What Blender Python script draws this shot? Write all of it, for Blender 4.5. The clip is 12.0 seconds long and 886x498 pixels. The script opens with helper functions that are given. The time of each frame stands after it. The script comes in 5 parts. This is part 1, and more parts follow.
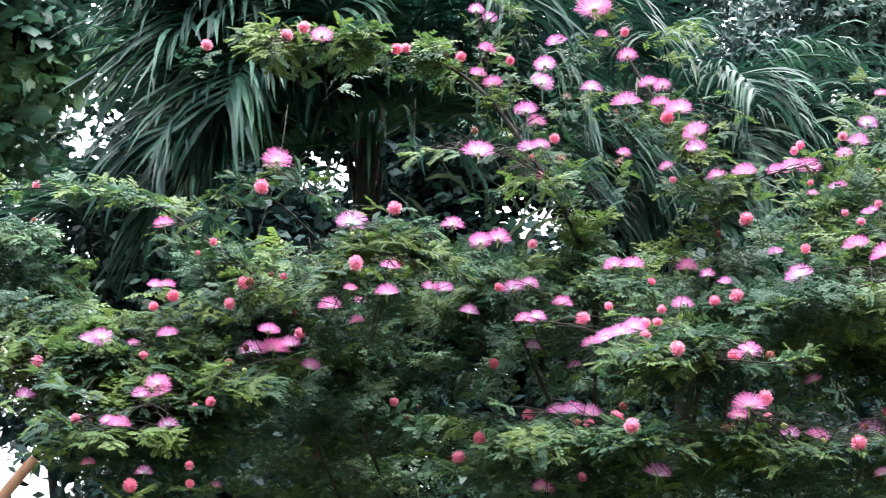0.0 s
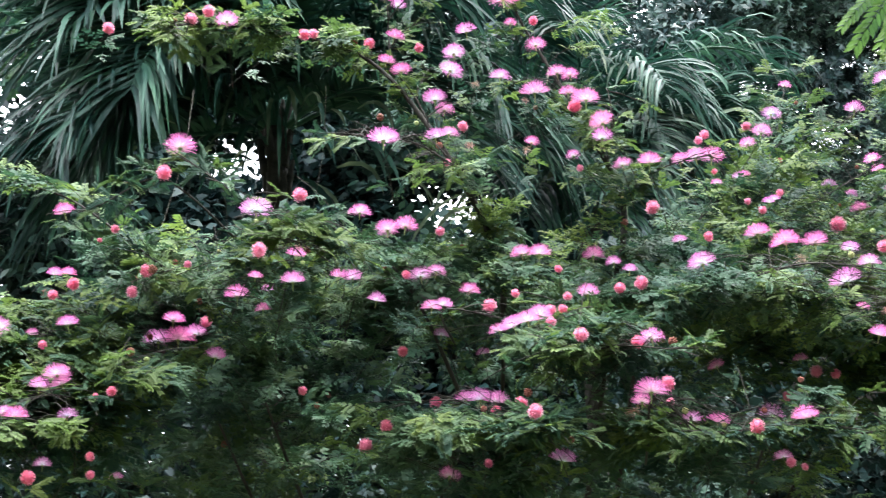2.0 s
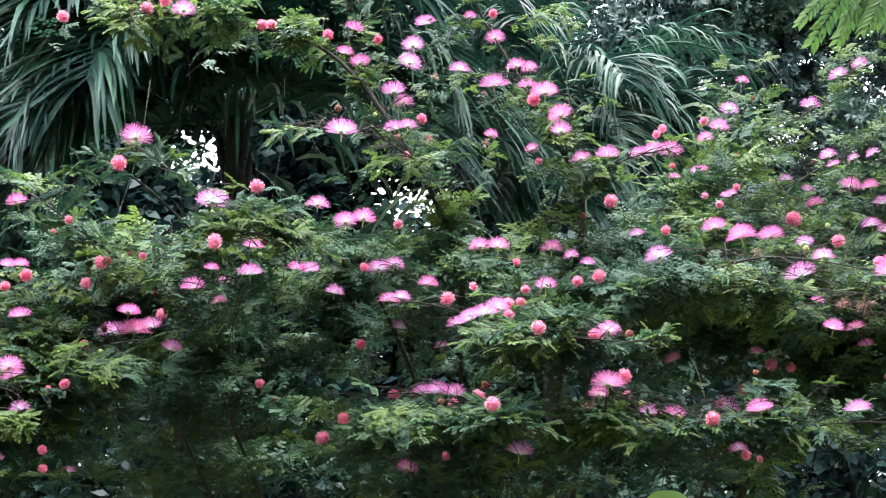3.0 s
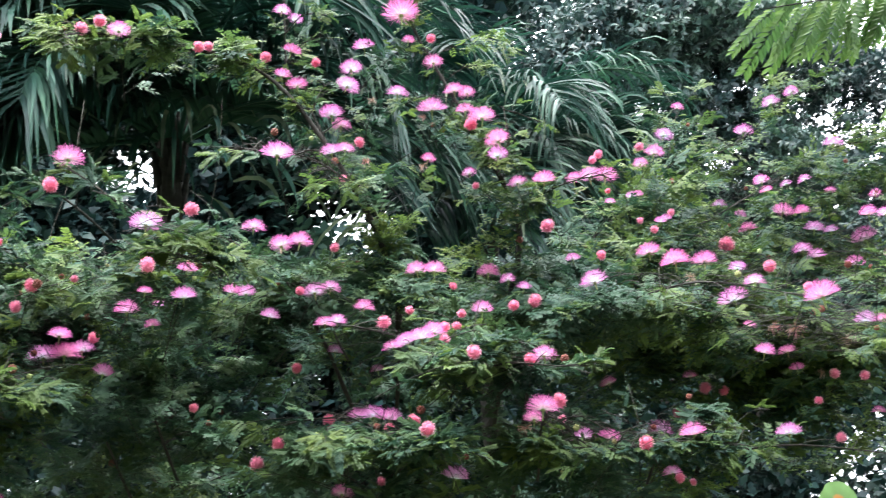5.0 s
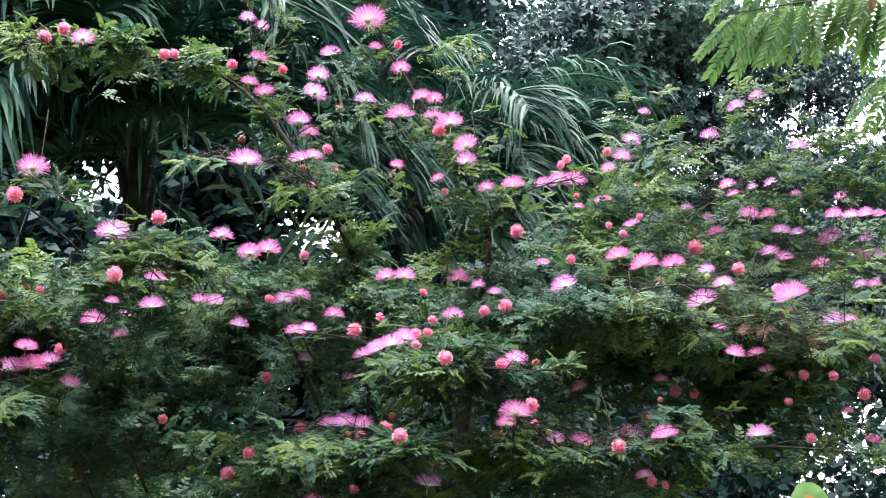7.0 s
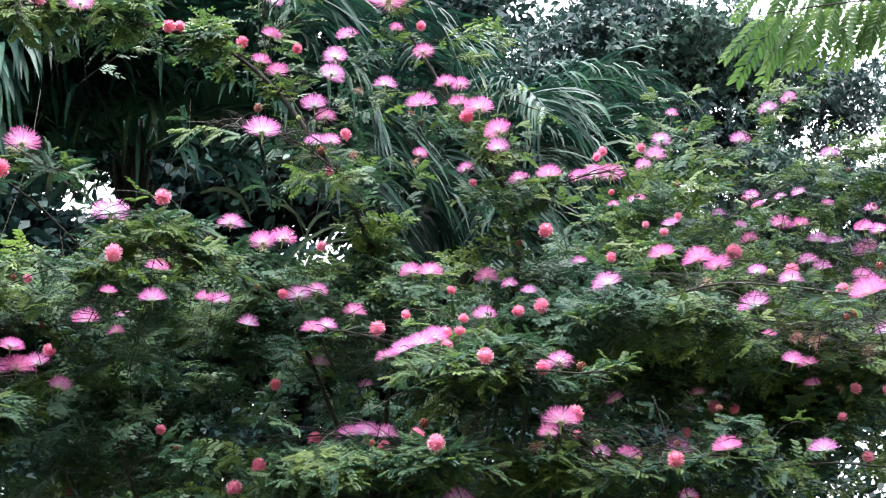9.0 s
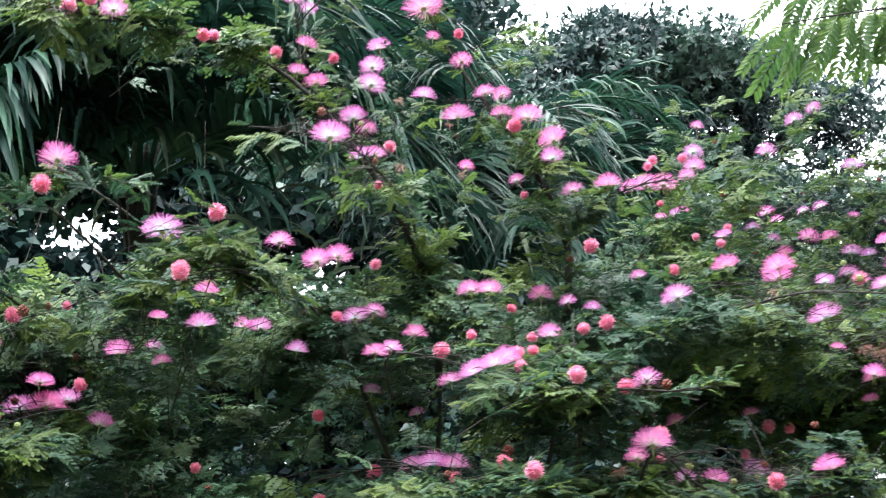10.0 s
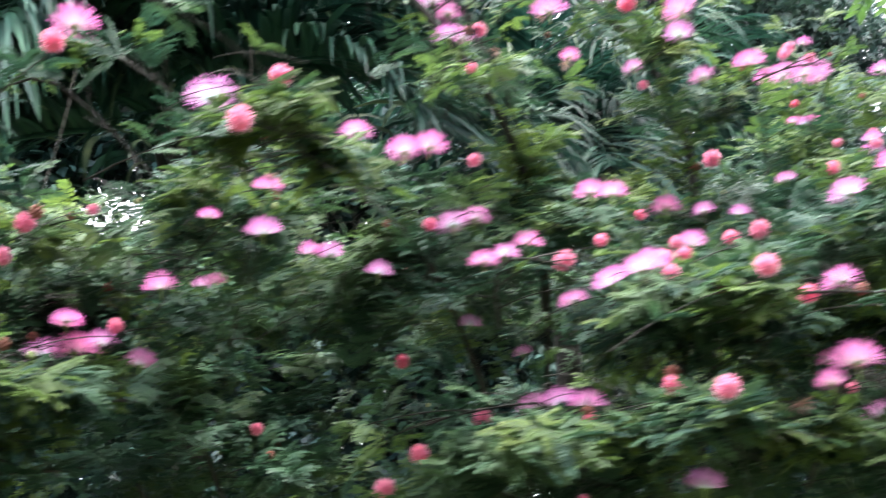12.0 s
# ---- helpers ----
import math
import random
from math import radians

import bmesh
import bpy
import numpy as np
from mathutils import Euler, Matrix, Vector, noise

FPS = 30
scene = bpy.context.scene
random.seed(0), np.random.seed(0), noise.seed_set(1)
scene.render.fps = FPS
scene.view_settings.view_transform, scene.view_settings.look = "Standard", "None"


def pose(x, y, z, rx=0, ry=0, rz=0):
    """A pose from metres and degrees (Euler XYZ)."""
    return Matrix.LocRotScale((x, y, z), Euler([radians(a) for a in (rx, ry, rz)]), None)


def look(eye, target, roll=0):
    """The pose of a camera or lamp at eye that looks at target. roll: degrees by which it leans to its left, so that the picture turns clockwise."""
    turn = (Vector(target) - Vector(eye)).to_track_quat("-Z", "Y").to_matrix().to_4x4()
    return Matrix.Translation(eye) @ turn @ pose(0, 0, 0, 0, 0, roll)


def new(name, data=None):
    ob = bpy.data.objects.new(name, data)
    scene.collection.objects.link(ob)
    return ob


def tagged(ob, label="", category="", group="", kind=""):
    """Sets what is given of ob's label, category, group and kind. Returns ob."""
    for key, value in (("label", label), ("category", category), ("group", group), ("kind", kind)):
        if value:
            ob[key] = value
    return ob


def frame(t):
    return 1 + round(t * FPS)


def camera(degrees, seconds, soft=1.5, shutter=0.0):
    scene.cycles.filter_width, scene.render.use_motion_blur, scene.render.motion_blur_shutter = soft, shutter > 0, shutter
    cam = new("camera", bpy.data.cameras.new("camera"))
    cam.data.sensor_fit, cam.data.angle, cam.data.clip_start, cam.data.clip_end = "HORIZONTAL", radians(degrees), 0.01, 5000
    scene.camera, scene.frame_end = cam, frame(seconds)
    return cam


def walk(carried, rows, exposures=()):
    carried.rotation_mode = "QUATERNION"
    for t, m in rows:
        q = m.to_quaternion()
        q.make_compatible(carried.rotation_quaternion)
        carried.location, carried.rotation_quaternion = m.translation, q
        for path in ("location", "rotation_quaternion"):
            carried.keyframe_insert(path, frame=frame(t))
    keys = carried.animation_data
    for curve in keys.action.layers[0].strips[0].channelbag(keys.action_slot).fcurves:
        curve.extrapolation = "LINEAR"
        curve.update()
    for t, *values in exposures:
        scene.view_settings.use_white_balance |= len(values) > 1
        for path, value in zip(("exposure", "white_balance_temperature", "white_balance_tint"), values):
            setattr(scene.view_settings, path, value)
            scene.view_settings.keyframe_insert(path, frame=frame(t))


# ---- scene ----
cam = camera(41.0, 12.0, soft=1.15, shutter=0.8)
METRES, EYE, TILT, LEAN, TURN = 1.0, 1.6, 12.0, 0.0, 0.0
ROWS = [
    (0.0, 0.0, 0.0, 0.0, -0.0, 0.0, 0.0),
    (0.5, 0.0044, 0.0051, -0.0025, -0.93, -0.14, -0.39),
    (1.0, 0.0102, 0.0067, -0.0034, -1.99, -0.38, -0.44),
    (1.5, 0.015, 0.0032, -0.0023, -2.89, -0.42, -0.11),
    (2.0, 0.0211, 0.0039, -0.0039, -3.96, -0.51, -0.03),
    (2.5, 0.0255, 0.0085, -0.0062, -5.1, -0.83, -0.15),
    (4.5, 0.0272, 0.0089, -0.0031, -7.59, -0.2, -0.51),
    (5.0, 0.0328, 0.0077, -0.0022, -8.76, 0.28, -0.55),
    (5.5, 0.0378, 0.0124, -0.0041, -9.84, 0.46, -0.78),
    (6.0, 0.0371, 0.0096, -0.0042, -10.15, 0.32, -0.66),
    (6.5, 0.0378, 0.007, -0.0047, -10.19, 0.42, -0.1),
    (7.0, 0.0308, 0.0148, -0.0059, -10.29, 0.67, 0.12),
    (9.0, 0.0001, 0.2476, -0.0685, -10.71, 2.04, -0.37),
    (9.5, -0.0497, 0.3229, -0.0869, -11.3, 2.84, -0.17),
    (10.0, -0.1263, 0.414, -0.0914, -12.1, 3.63, 1.22),
    (10.5, -0.1371, 0.4971, -0.1243, -11.71, 3.57, 0.96),
    (11.0, -0.0765, 0.6254, -0.1509, -11.7, 3.61, 1.04),
    (11.5, -0.0696, 0.7255, -0.1744, -11.25, 3.66, 1.93),
    (12.0, -0.1501, 0.8246, -0.2038, -10.14, 3.57, 2.99),
]
walk(cam, [(t, pose(0, 0, EYE, TILT, LEAN, TURN) @ pose(METRES * x, METRES * y, METRES * z, 90 + pitch, roll, yaw)) for t, x, y, z, yaw, pitch, roll in ROWS],
     exposures=[(0.0, 2.66), (2.5, 2.66), (6.5, 2.56), (10.0, 2.45), (11.0, 2.58), (12.0, 2.88)])

# ---- overcast evening sky and its soft sun ----
SKY, SUN = 0.11, 1.6
world = bpy.data.worlds.new("overcast_sky")
scene.world = world
world.use_nodes = True
wn, wl = world.node_tree.nodes, world.node_tree.links
sky = wn.new("ShaderNodeTexSky")
sky.sky_type, sky.sun_disc = "NISHITA", False
sky.sun_elevation, sky.sun_rotation = radians(84), radians(110)
sky.dust_density, sky.air_density = 4.0, 1.5
cloud = wn.new("ShaderNodeMix")
cloud.data_type = "RGBA"
cloud.inputs[0].default_value = 0.85
height = wn.new("ShaderNodeTexCoord")
split = wn.new("ShaderNodeSeparateXYZ")
wl.new(height.outputs["Generated"], split.inputs[0])
layer = wn.new("ShaderNodeValToRGB")
layer.color_ramp.elements[0].position, layer.color_ramp.elements[0].color = 0.0, (0.25, 0.262, 0.29, 1)
layer.color_ramp.elements[1].position, layer.color_ramp.elements[1].color = 1.0, (1.0, 1.015, 1.085, 1)
wl.new(split.outputs["Z"], layer.inputs[0])
gain = wn.new("ShaderNodeVectorMath")
gain.operation = "SCALE"
gain.inputs["Scale"].default_value = 26.0
wl.new(layer.outputs[0], gain.inputs[0])
wl.new(gain.outputs[0], cloud.inputs[7])
wl.new(sky.outputs[0], cloud.inputs[6])
wl.new(cloud.outputs[2], wn["Background"].inputs[0])
wn["Background"].inputs[1].default_value = SKY
sun_data = bpy.data.lights.new("sun", "SUN")
sun_data.energy, sun_data.angle, sun_data.color = SUN, radians(22), (1.0, 0.97, 0.92)
sun = new("sun", sun_data)
sun.matrix_world = look((0.6, -0.2, 6.0), (0, 0, 0))


# ---- materials ----
def material(name):
    m = bpy.data.materials.new(name)
    m.use_nodes = True
    return m, m.node_tree.nodes, m.node_tree.links, m.node_tree.nodes["Principled BSDF"]


def ramp(nodes, links, fac, stops):
    r = nodes.new("ShaderNodeValToRGB")
    while len(r.color_ramp.elements) < len(stops):
        r.color_ramp.elements.new(0.5)
    for e, (at, c) in zip(r.color_ramp.elements, stops):
        e.position, e.color = at, (*c, 1)
    links.new(fac, r.inputs[0])
    return r.outputs[0]


def blend(nodes, links, a, b, fac, kind="MIX"):
    mx = nodes.new("ShaderNodeMix")
    mx.data_type, mx.blend_type = "RGBA", kind
    for slot, v in ((0, fac), (6, a), (7, b)):
        if isinstance(v, (int, float)):
            mx.inputs[slot].default_value = v
        elif isinstance(v, tuple):
            mx.inputs[slot].default_value = (*v, 1)
        else:
            links.new(v, mx.inputs[slot])
    return mx.outputs[2]


def leaf_material(name, dark, mid, young, through_light=0.3, rough=0.45, patch=9.0, gloss=0.35, vary=0.14):
    """Leaf tissue: clumps of older and younger leaves, each blade a little different, light shining through."""
    m, n, l, bsdf = material(name)
    at = n.new("ShaderNodeTexCoord")
    big = n.new("ShaderNodeTexNoise")
    big.inputs["Scale"].default_value, big.inputs["Detail"].default_value = patch, 3
    l.new(at.outputs["Object"], big.inputs["Vector"])
    col = ramp(n, l, big.outputs[0], [(0.36, dark), (0.51, mid), (0.66, young)])
    fine = n.new("ShaderNodeTexNoise")
    fine.inputs["Scale"].default_value, fine.inputs["Detail"].default_value = patch * 4.3, 1
    l.new(at.outputs["Object"], fine.inputs["Vector"])
    col = blend(n, l, col, ramp(n, l, fine.outputs[0], [(0.3, (0.84, 0.87, 0.9)), (0.7, (1.14, 1.12, 1.04))]), 1.0, "MULTIPLY")
    geo = n.new("ShaderNodeNewGeometry")
    each = ramp(n, l, geo.outputs["Random Per Island"], [(0, (1 - vary, 1 - vary, 1 - 0.8 * vary)), (0.6, (1, 1, 1)), (1, (1 + 0.6 * vary, 1 + 0.5 * vary, 1))])
    col = blend(n, l, col, each, 1.0, "MULTIPLY")
    info = n.new("ShaderNodeObjectInfo")
    lot = ramp(n, l, info.outputs["Random"], [(0, (0.85, 0.88, 0.9)), (1, (1.12, 1.1, 1.0))])
    col = blend(n, l, col, lot, 1.0, "MULTIPLY")
    l.new(col, bsdf.inputs["Base Color"])
    bsdf.inputs["Roughness"].default_value = rough
    bsdf.inputs["Specular IOR Level"].default_value = gloss
    tr = n.new("ShaderNodeBsdfTranslucent")
    l.new(blend(n, l, col, (1.05, 1.12, 0.95), 0.6, "MULTIPLY"), tr.inputs[0])
    mix = n.new("ShaderNodeMixShader")
    mix.inputs[0].default_value = through_light
    l.new(bsdf.outputs[0], mix.inputs[1])
    l.new(tr.outputs[0], mix.inputs[2])
    l.new(mix.outputs[0], n["Material Output"].inputs[0])
    return m


def bark_material(name, a, b, scale=30.0, stretch=0.15):
    m, n, l, bsdf = material(name)
    at = n.new("ShaderNodeTexCoord")
    mp = n.new("ShaderNodeMapping")
    mp.inputs["Scale"].default_value = (1, 1, stretch)
    l.new(at.outputs["Object"], mp.inputs[0])
    nz = n.new("ShaderNodeTexNoise")
    nz.inputs["Scale"].default_value, nz.inputs["Detail"].default_value = scale, 6
    l.new(mp.outputs[0], nz.inputs["Vector"])
    l.new(ramp(n, l, nz.outputs[0], [(0.3, a), (0.7, b)]), bsdf.inputs["Base Color"])
    bsdf.inputs["Roughness"].default_value = 0.9
    bump = n.new("ShaderNodeBump")
    bump.inputs["Strength"].default_value, bump.inputs["Distance"].default_value = 0.6, 0.01
    l.new(nz.outputs[0], bump.inputs["Height"])
    l.new(bump.outputs[0], bsdf.inputs["Normal"])
    return m


def petal_material(name, stops, through_light=0.35):
    """Colour runs from the heart of the puff to the filament tips; each flower is a little different."""
    m, n, l, bsdf = material(name)
    at = n.new("ShaderNodeTexCoord")
    ln = n.new("ShaderNodeVectorMath")
    ln.operation = "LENGTH"
    l.new(at.outputs["Object"], ln.inputs[0])
    col = ramp(n, l, ln.outputs["Value"], stops)
    info = n.new("ShaderNodeObjectInfo")
    lot = ramp(n, l, info.outputs["Random"], [(0, (1.0, 0.78, 0.85)), (0.5, (1, 1, 1)), (1, (0.95, 1.12, 1.08))])
    col = blend(n, l, col, lot, 1.0, "MULTIPLY")
    geo = n.new("ShaderNodeNewGeometry")
    each = ramp(n, l, geo.outputs["Random Per Island"], [(0, (0.85, 0.8, 0.85)), (1, (1.05, 1.1, 1.05))])
    col = blend(n, l, col, each, 1.0, "MULTIPLY")
    l.new(col, bsdf.inputs["Base Color"])
    bsdf.inputs["Roughness"].default_value = 0.6
    tr = n.new("ShaderNodeBsdfTranslucent")
    l.new(col, tr.inputs[0])
    mix = n.new("ShaderNodeMixShader")
    mix.inputs[0].default_value = through_light
    l.new(bsdf.outputs[0], mix.inputs[1])
    l.new(tr.outputs[0], mix.inputs[2])
    l.new(mix.outputs[0], n["Material Output"].inputs[0])
    return m


SHRUB_LEAF = leaf_material("shrub_leaf", (0.025, 0.067, 0.05), (0.047, 0.103, 0.06), (0.091, 0.145, 0.054), 0.24, 0.55, 5.0, 0.16)
# yellow green for new growth, and light put into the exposed leaves' colour
NEW_LIT_LEAF = leaf_material("new_lit_shrub_leaf", (0.057, 0.106, 0.04), (0.088, 0.145, 0.045), (0.122, 0.178, 0.05), 0.4, 0.52, 5.0, 0.2)
PALM_LEAF = leaf_material("palm_leaf", (0.012, 0.042, 0.036), (0.023, 0.072, 0.057), (0.042, 0.102, 0.072), 0.16, 0.48, 3.0, 0.14, 0.45)
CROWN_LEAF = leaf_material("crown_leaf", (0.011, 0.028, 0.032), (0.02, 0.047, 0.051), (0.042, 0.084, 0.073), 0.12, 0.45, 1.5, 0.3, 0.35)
# darker copy for the hedges, with deep shade put into the colour
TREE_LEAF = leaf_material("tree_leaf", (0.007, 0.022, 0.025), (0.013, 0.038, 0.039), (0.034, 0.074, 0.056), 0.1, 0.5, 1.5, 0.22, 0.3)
BROAD_LEAF = leaf_material("broad_leaf", (0.02, 0.055, 0.048), (0.036, 0.09, 0.062), (0.09, 0.17, 0.055), 0.2, 0.4, 1.6, 0.35, 0.3)
LIME_LEAF = leaf_material("lime_leaf", (0.05, 0.12, 0.045), (0.11, 0.205, 0.05), (0.26, 0.37, 0.075), 0.48, 0.45, 2.6)
# pale straps, colour brightened to make up for the crown's shade
DRY_STRAP = leaf_material("dry_strap", (0.08, 0.125, 0.095), (0.16, 0.22, 0.155), (0.27, 0.33, 0.22), 0.25, 0.5, 6.0, 0.3)
TWIG = bark_material("twig_bark", (0.009, 0.0085, 0.007), (0.024, 0.021, 0.017), 60)
PALE_BARK = bark_material("pale_bark", (0.05, 0.047, 0.042), (0.15, 0.14, 0.12), 40)
PALM_BARK = bark_material("palm_bark", (0.012, 0.012, 0.011), (0.035, 0.033, 0.03), 25, 2.0)
DARK_BARK = bark_material("dark_bark", (0.018, 0.016, 0.014), (0.05, 0.043, 0.036), 20)
RED_BARK = bark_material("reddish_bark", (0.12, 0.06, 0.035), (0.3, 0.16, 0.1), 15)
PUFF = petal_material("puff_filaments", [(0.13, (0.97, 0.92, 0.96)), (0.28, (0.89, 0.47, 0.76)), (0.48, (0.8, 0.235, 0.61))])
CORAL = petal_material("coral_bud", [(0.36, (0.78, 0.13, 0.29)), (0.5, (0.95, 0.44, 0.6))], 0.25)
FADED = petal_material("faded_filaments", [(0.1, (0.32, 0.17, 0.11)), (0.35, (0.56, 0.36, 0.31)), (0.55, (0.66, 0.44, 0.44))], 0.25)
GREEN_BUD = petal_material("green_bud", [(0.1, (0.25, 0.32, 0.12)), (0.5, (0.35, 0.4, 0.16))], 0.1)
RUST = petal_material("rust_bud", [(0.1, (0.17, 0.045, 0.035)), (0.5, (0.24, 0.07, 0.05))], 0.1)


def ground_material():
    m, n, l, bsdf = material("leaf_litter_ground")
    at = n.new("ShaderNodeTexCoord")
    a, b = n.new("ShaderNodeTexNoise"), n.new("ShaderNodeTexNoise")
    for nz, s in ((a, 0.6), (b, 25.0)):
        nz.inputs["Scale"].default_value, nz.inputs["Detail"].default_value = s, 5
        l.new(at.outputs["Object"], nz.inputs["Vector"])
    grass = ramp(n, l, a.outputs[0], [(0.4, (0.06, 0.1, 0.035)), (0.6, (0.13, 0.11, 0.07))])
    l.new(blend(n, l, grass, ramp(n, l, b.outputs[0], [(0.3, (0.5, 0.5, 0.5)), (0.7, (1.2, 1.2, 1.2))]), 1.0, "MULTIPLY"), bsdf.inputs["Base Color"])
    bsdf.inputs["Roughness"].default_value = 0.95
    return m


GROUND = ground_material()


# ---- building blocks ----
def mesh_from(name, verts, faces, mat, smooth=False):
    me = bpy.data.meshes.new(name)
    me.from_pydata([tuple(v) for v in verts], [], faces)
    me.materials.append(mat)
    if smooth:
        me.polygons.foreach_set("use_smooth", [True] * len(me.polygons))
    me.update()
    return me


def mesh_quads(name, verts, quads, mat):
    """A mesh of many quads straight from arrays."""
    me = bpy.data.meshes.new(name)
    verts, quads = np.asarray(verts, np.float32), np.asarray(quads, np.int32)
    me.vertices.add(len(verts))
    me.vertices.foreach_set("co", verts.ravel())
    me.loops.add(quads.size)
    me.loops.foreach_set("vertex_index", quads.ravel())
    me.polygons.add(len(quads))
    me.polygons.foreach_set("loop_start", np.arange(0, quads.size, 4, dtype=np.int32))
    me.materials.append(mat)
    me.update(calc_edges=True)
    return me


def part(name, me, parent, label="", m=None):
    ob = new(name, me)
    ob.parent = parent
    if m is not None:
        ob.matrix_basis = m
    if label:
        tagged(ob, label)
    return ob


def unit(v):
    v = np.asarray(v, float)
    return v / max(np.linalg.norm(v), 1e-9)


def smooth_line(points, step=0.03):
    """Points along a smooth curve through the given ones."""
    p = np.asarray(points, float)
    p = np.vstack([2 * p[0] - p[1], p, 2 * p[-1] - p[-2]])
    out = []
    for i in range(1, len(p) - 2):
        n = max(2, int(np.linalg.norm(p[i + 1] - p[i]) / step))
        for k in range(n):
            t = k / n
            a, b, c, d = p[i - 1], p[i], p[i + 1], p[i + 2]
            out.append(0.5 * (2 * b + (c - a) * t + (2 * a - 5 * b + 4 * c - d) * t * t + (3 * b - a - 3 * c + d) * t ** 3))
    out.append(p[-2])
    return np.array(out)


def tube(line, r0, r1, sides=5, wobble=0.0, rng=None):
    """Vertices and quads of a tapered tube along a line."""
    line = np.asarray(line, float)
    n = len(line)
    tang = np.gradient(line, axis=0)
    verts, quads = [], []
    side = unit(np.cross(tang[0], (0.31, 0.17, 0.93)))
    for i in range(n):
        t = unit(tang[i])
        side = unit(side - t * side.dot(t))
        up = np.cross(t, side)
        r = r0 + (r1 - r0) * i / max(1, n - 1)
        for k in range(sides):
            a = 2 * math.pi * k / sides
            rr = r * (1 + (rng.uniform(-wobble, wobble) if wobble else 0))
            verts.append(line[i] + rr * (math.cos(a) * side + math.sin(a) * up))
        if i:
            for k in range(sides):
                a, b = (i - 1) * sides + k, (i - 1) * sides + (k + 1) % sides
                quads.append((a, b, b + sides, a + sides))
    return np.array(verts), np.array(quads, int)


def join(pieces):
    vs, qs, at = [], [], 0
    for v, q in pieces:
        vs.append(np.asarray(v))
        qs.append(np.asarray(q) + at)
        at += len(v)
    return np.vstack(vs), np.vstack(qs)


def blade(base, way, up, length, width, droop=0.0, fold=0.25):
    """A leaflet of two quads, pointed at both ends, folded along its midrib."""
    way, up = unit(way), unit(up)
    side = unit(np.cross(up, way))
    up = np.cross(way, side)
    mid1, mid2 = base + way * length * 0.3 - up * droop * 0.09 * length, base + way * length * 0.7 - up * droop * 0.45 * length
    tip = base + way * length - up * droop * length
    lift = up * width * fold
    v = [base, mid1 + side * width * 0.5 + lift, mid2 + side * width * 0.42 + lift, tip, mid2 - side * width * 0.42 + lift, mid1 - side * width * 0.5 + lift]
    return np.array(v), np.array([(0, 1, 2, 3), (0, 3, 4, 5)])


def flat_blade(base, way, up, length, width):
    """A leaf of one quad, pointed at both ends."""
    way = unit(way)
    side = unit(np.cross(up, way)) * width * 0.5
    bend = unit(up) * length * 0.06
    return np.array([base, base + way * length * 0.45 + side + bend, base + way * length - bend, base + way * length * 0.45 - side + bend]), np.array([(0, 1, 2, 3)])


def basis(way, up):
    """Columns: along the leaf, across it, out of its face. Works on arrays of directions."""
    x = way / np.linalg.norm(way, axis=1, keepdims=True)
    y = np.cross(up, x)
    y /= np.linalg.norm(y, axis=1, keepdims=True) + 1e-9
    return np.stack([x, y, np.cross(x, y)], axis=2)


def scatter(template, frames, places, sizes):
    """Many copies of a template's quads in one array pair."""
    tv, tq = template
    v = np.einsum("nij,kj->nki", frames, tv) * sizes[:, None, None] + places[:, None, :]
    q = tq[None] + (np.arange(len(places)) * len(tv))[:, None, None]
    return v.reshape(-1, 3), q.reshape(-1, 4)


# ---- the ground, and unseen walls added around the viewer to block low light ----
g = mesh_from("ground", [(-400, -400, 0), (400, -400, 0), (400, 400, 0), (-400, 400, 0)], [(0, 1, 2, 3)], GROUND)
tagged(new("ground", g), "grassy ground with leaf litter under the shrubs", "ground", kind="structure")


def plaster():
    m, n, l, bsdf = material("grey_plaster")
    at = n.new("ShaderNodeTexCoord")
    a = n.new("ShaderNodeTexNoise")
    a.inputs["Scale"].default_value, a.inputs["Detail"].default_value = 1.5, 8
    l.new(at.outputs["Object"], a.inputs["Vector"])
    l.new(ramp(n, l, a.outputs[0], [(0.35, (0.1, 0.1, 0.095)), (0.65, (0.2, 0.195, 0.18))]), bsdf.inputs["Base Color"])
    bsdf.inputs["Roughness"].default_value = 0.9
    return m


def blocking_wall(name, centre, size, mat):
    bm = bmesh.new()
    bmesh.ops.create_cube(bm, size=1, matrix=Matrix.Translation(centre) @ Matrix.Diagonal((*size, 1)))
    bmesh.ops.bevel(bm, geom=bm.edges[:], offset=0.02, segments=2, affect="EDGES")
    me = bpy.data.meshes.new(name)
    bm.to_mesh(me)
    bm.free()
    me.materials.append(mat)
    return tagged(new(name, me), "unseen grey plaster wall added to block low light", "wall", kind="structure")


PLASTER = plaster()
# never in view; they darken the shrub's front and hollows
blocking_wall("block_wall_south", (0.6, -1.9, 3.15), (9.0, 0.25, 6.4), PLASTER)
blocking_wall("block_wall_west", (-4.05, 2.3, 2.35), (0.25, 8.4, 4.8), PLASTER)
blocking_wall("block_wall_east", (5.25, 1.9, 2.35), (0.25, 7.6, 4.8), PLASTER)


# ---- the pink powder puff shrub ----
rng = np.random.default_rng(7)


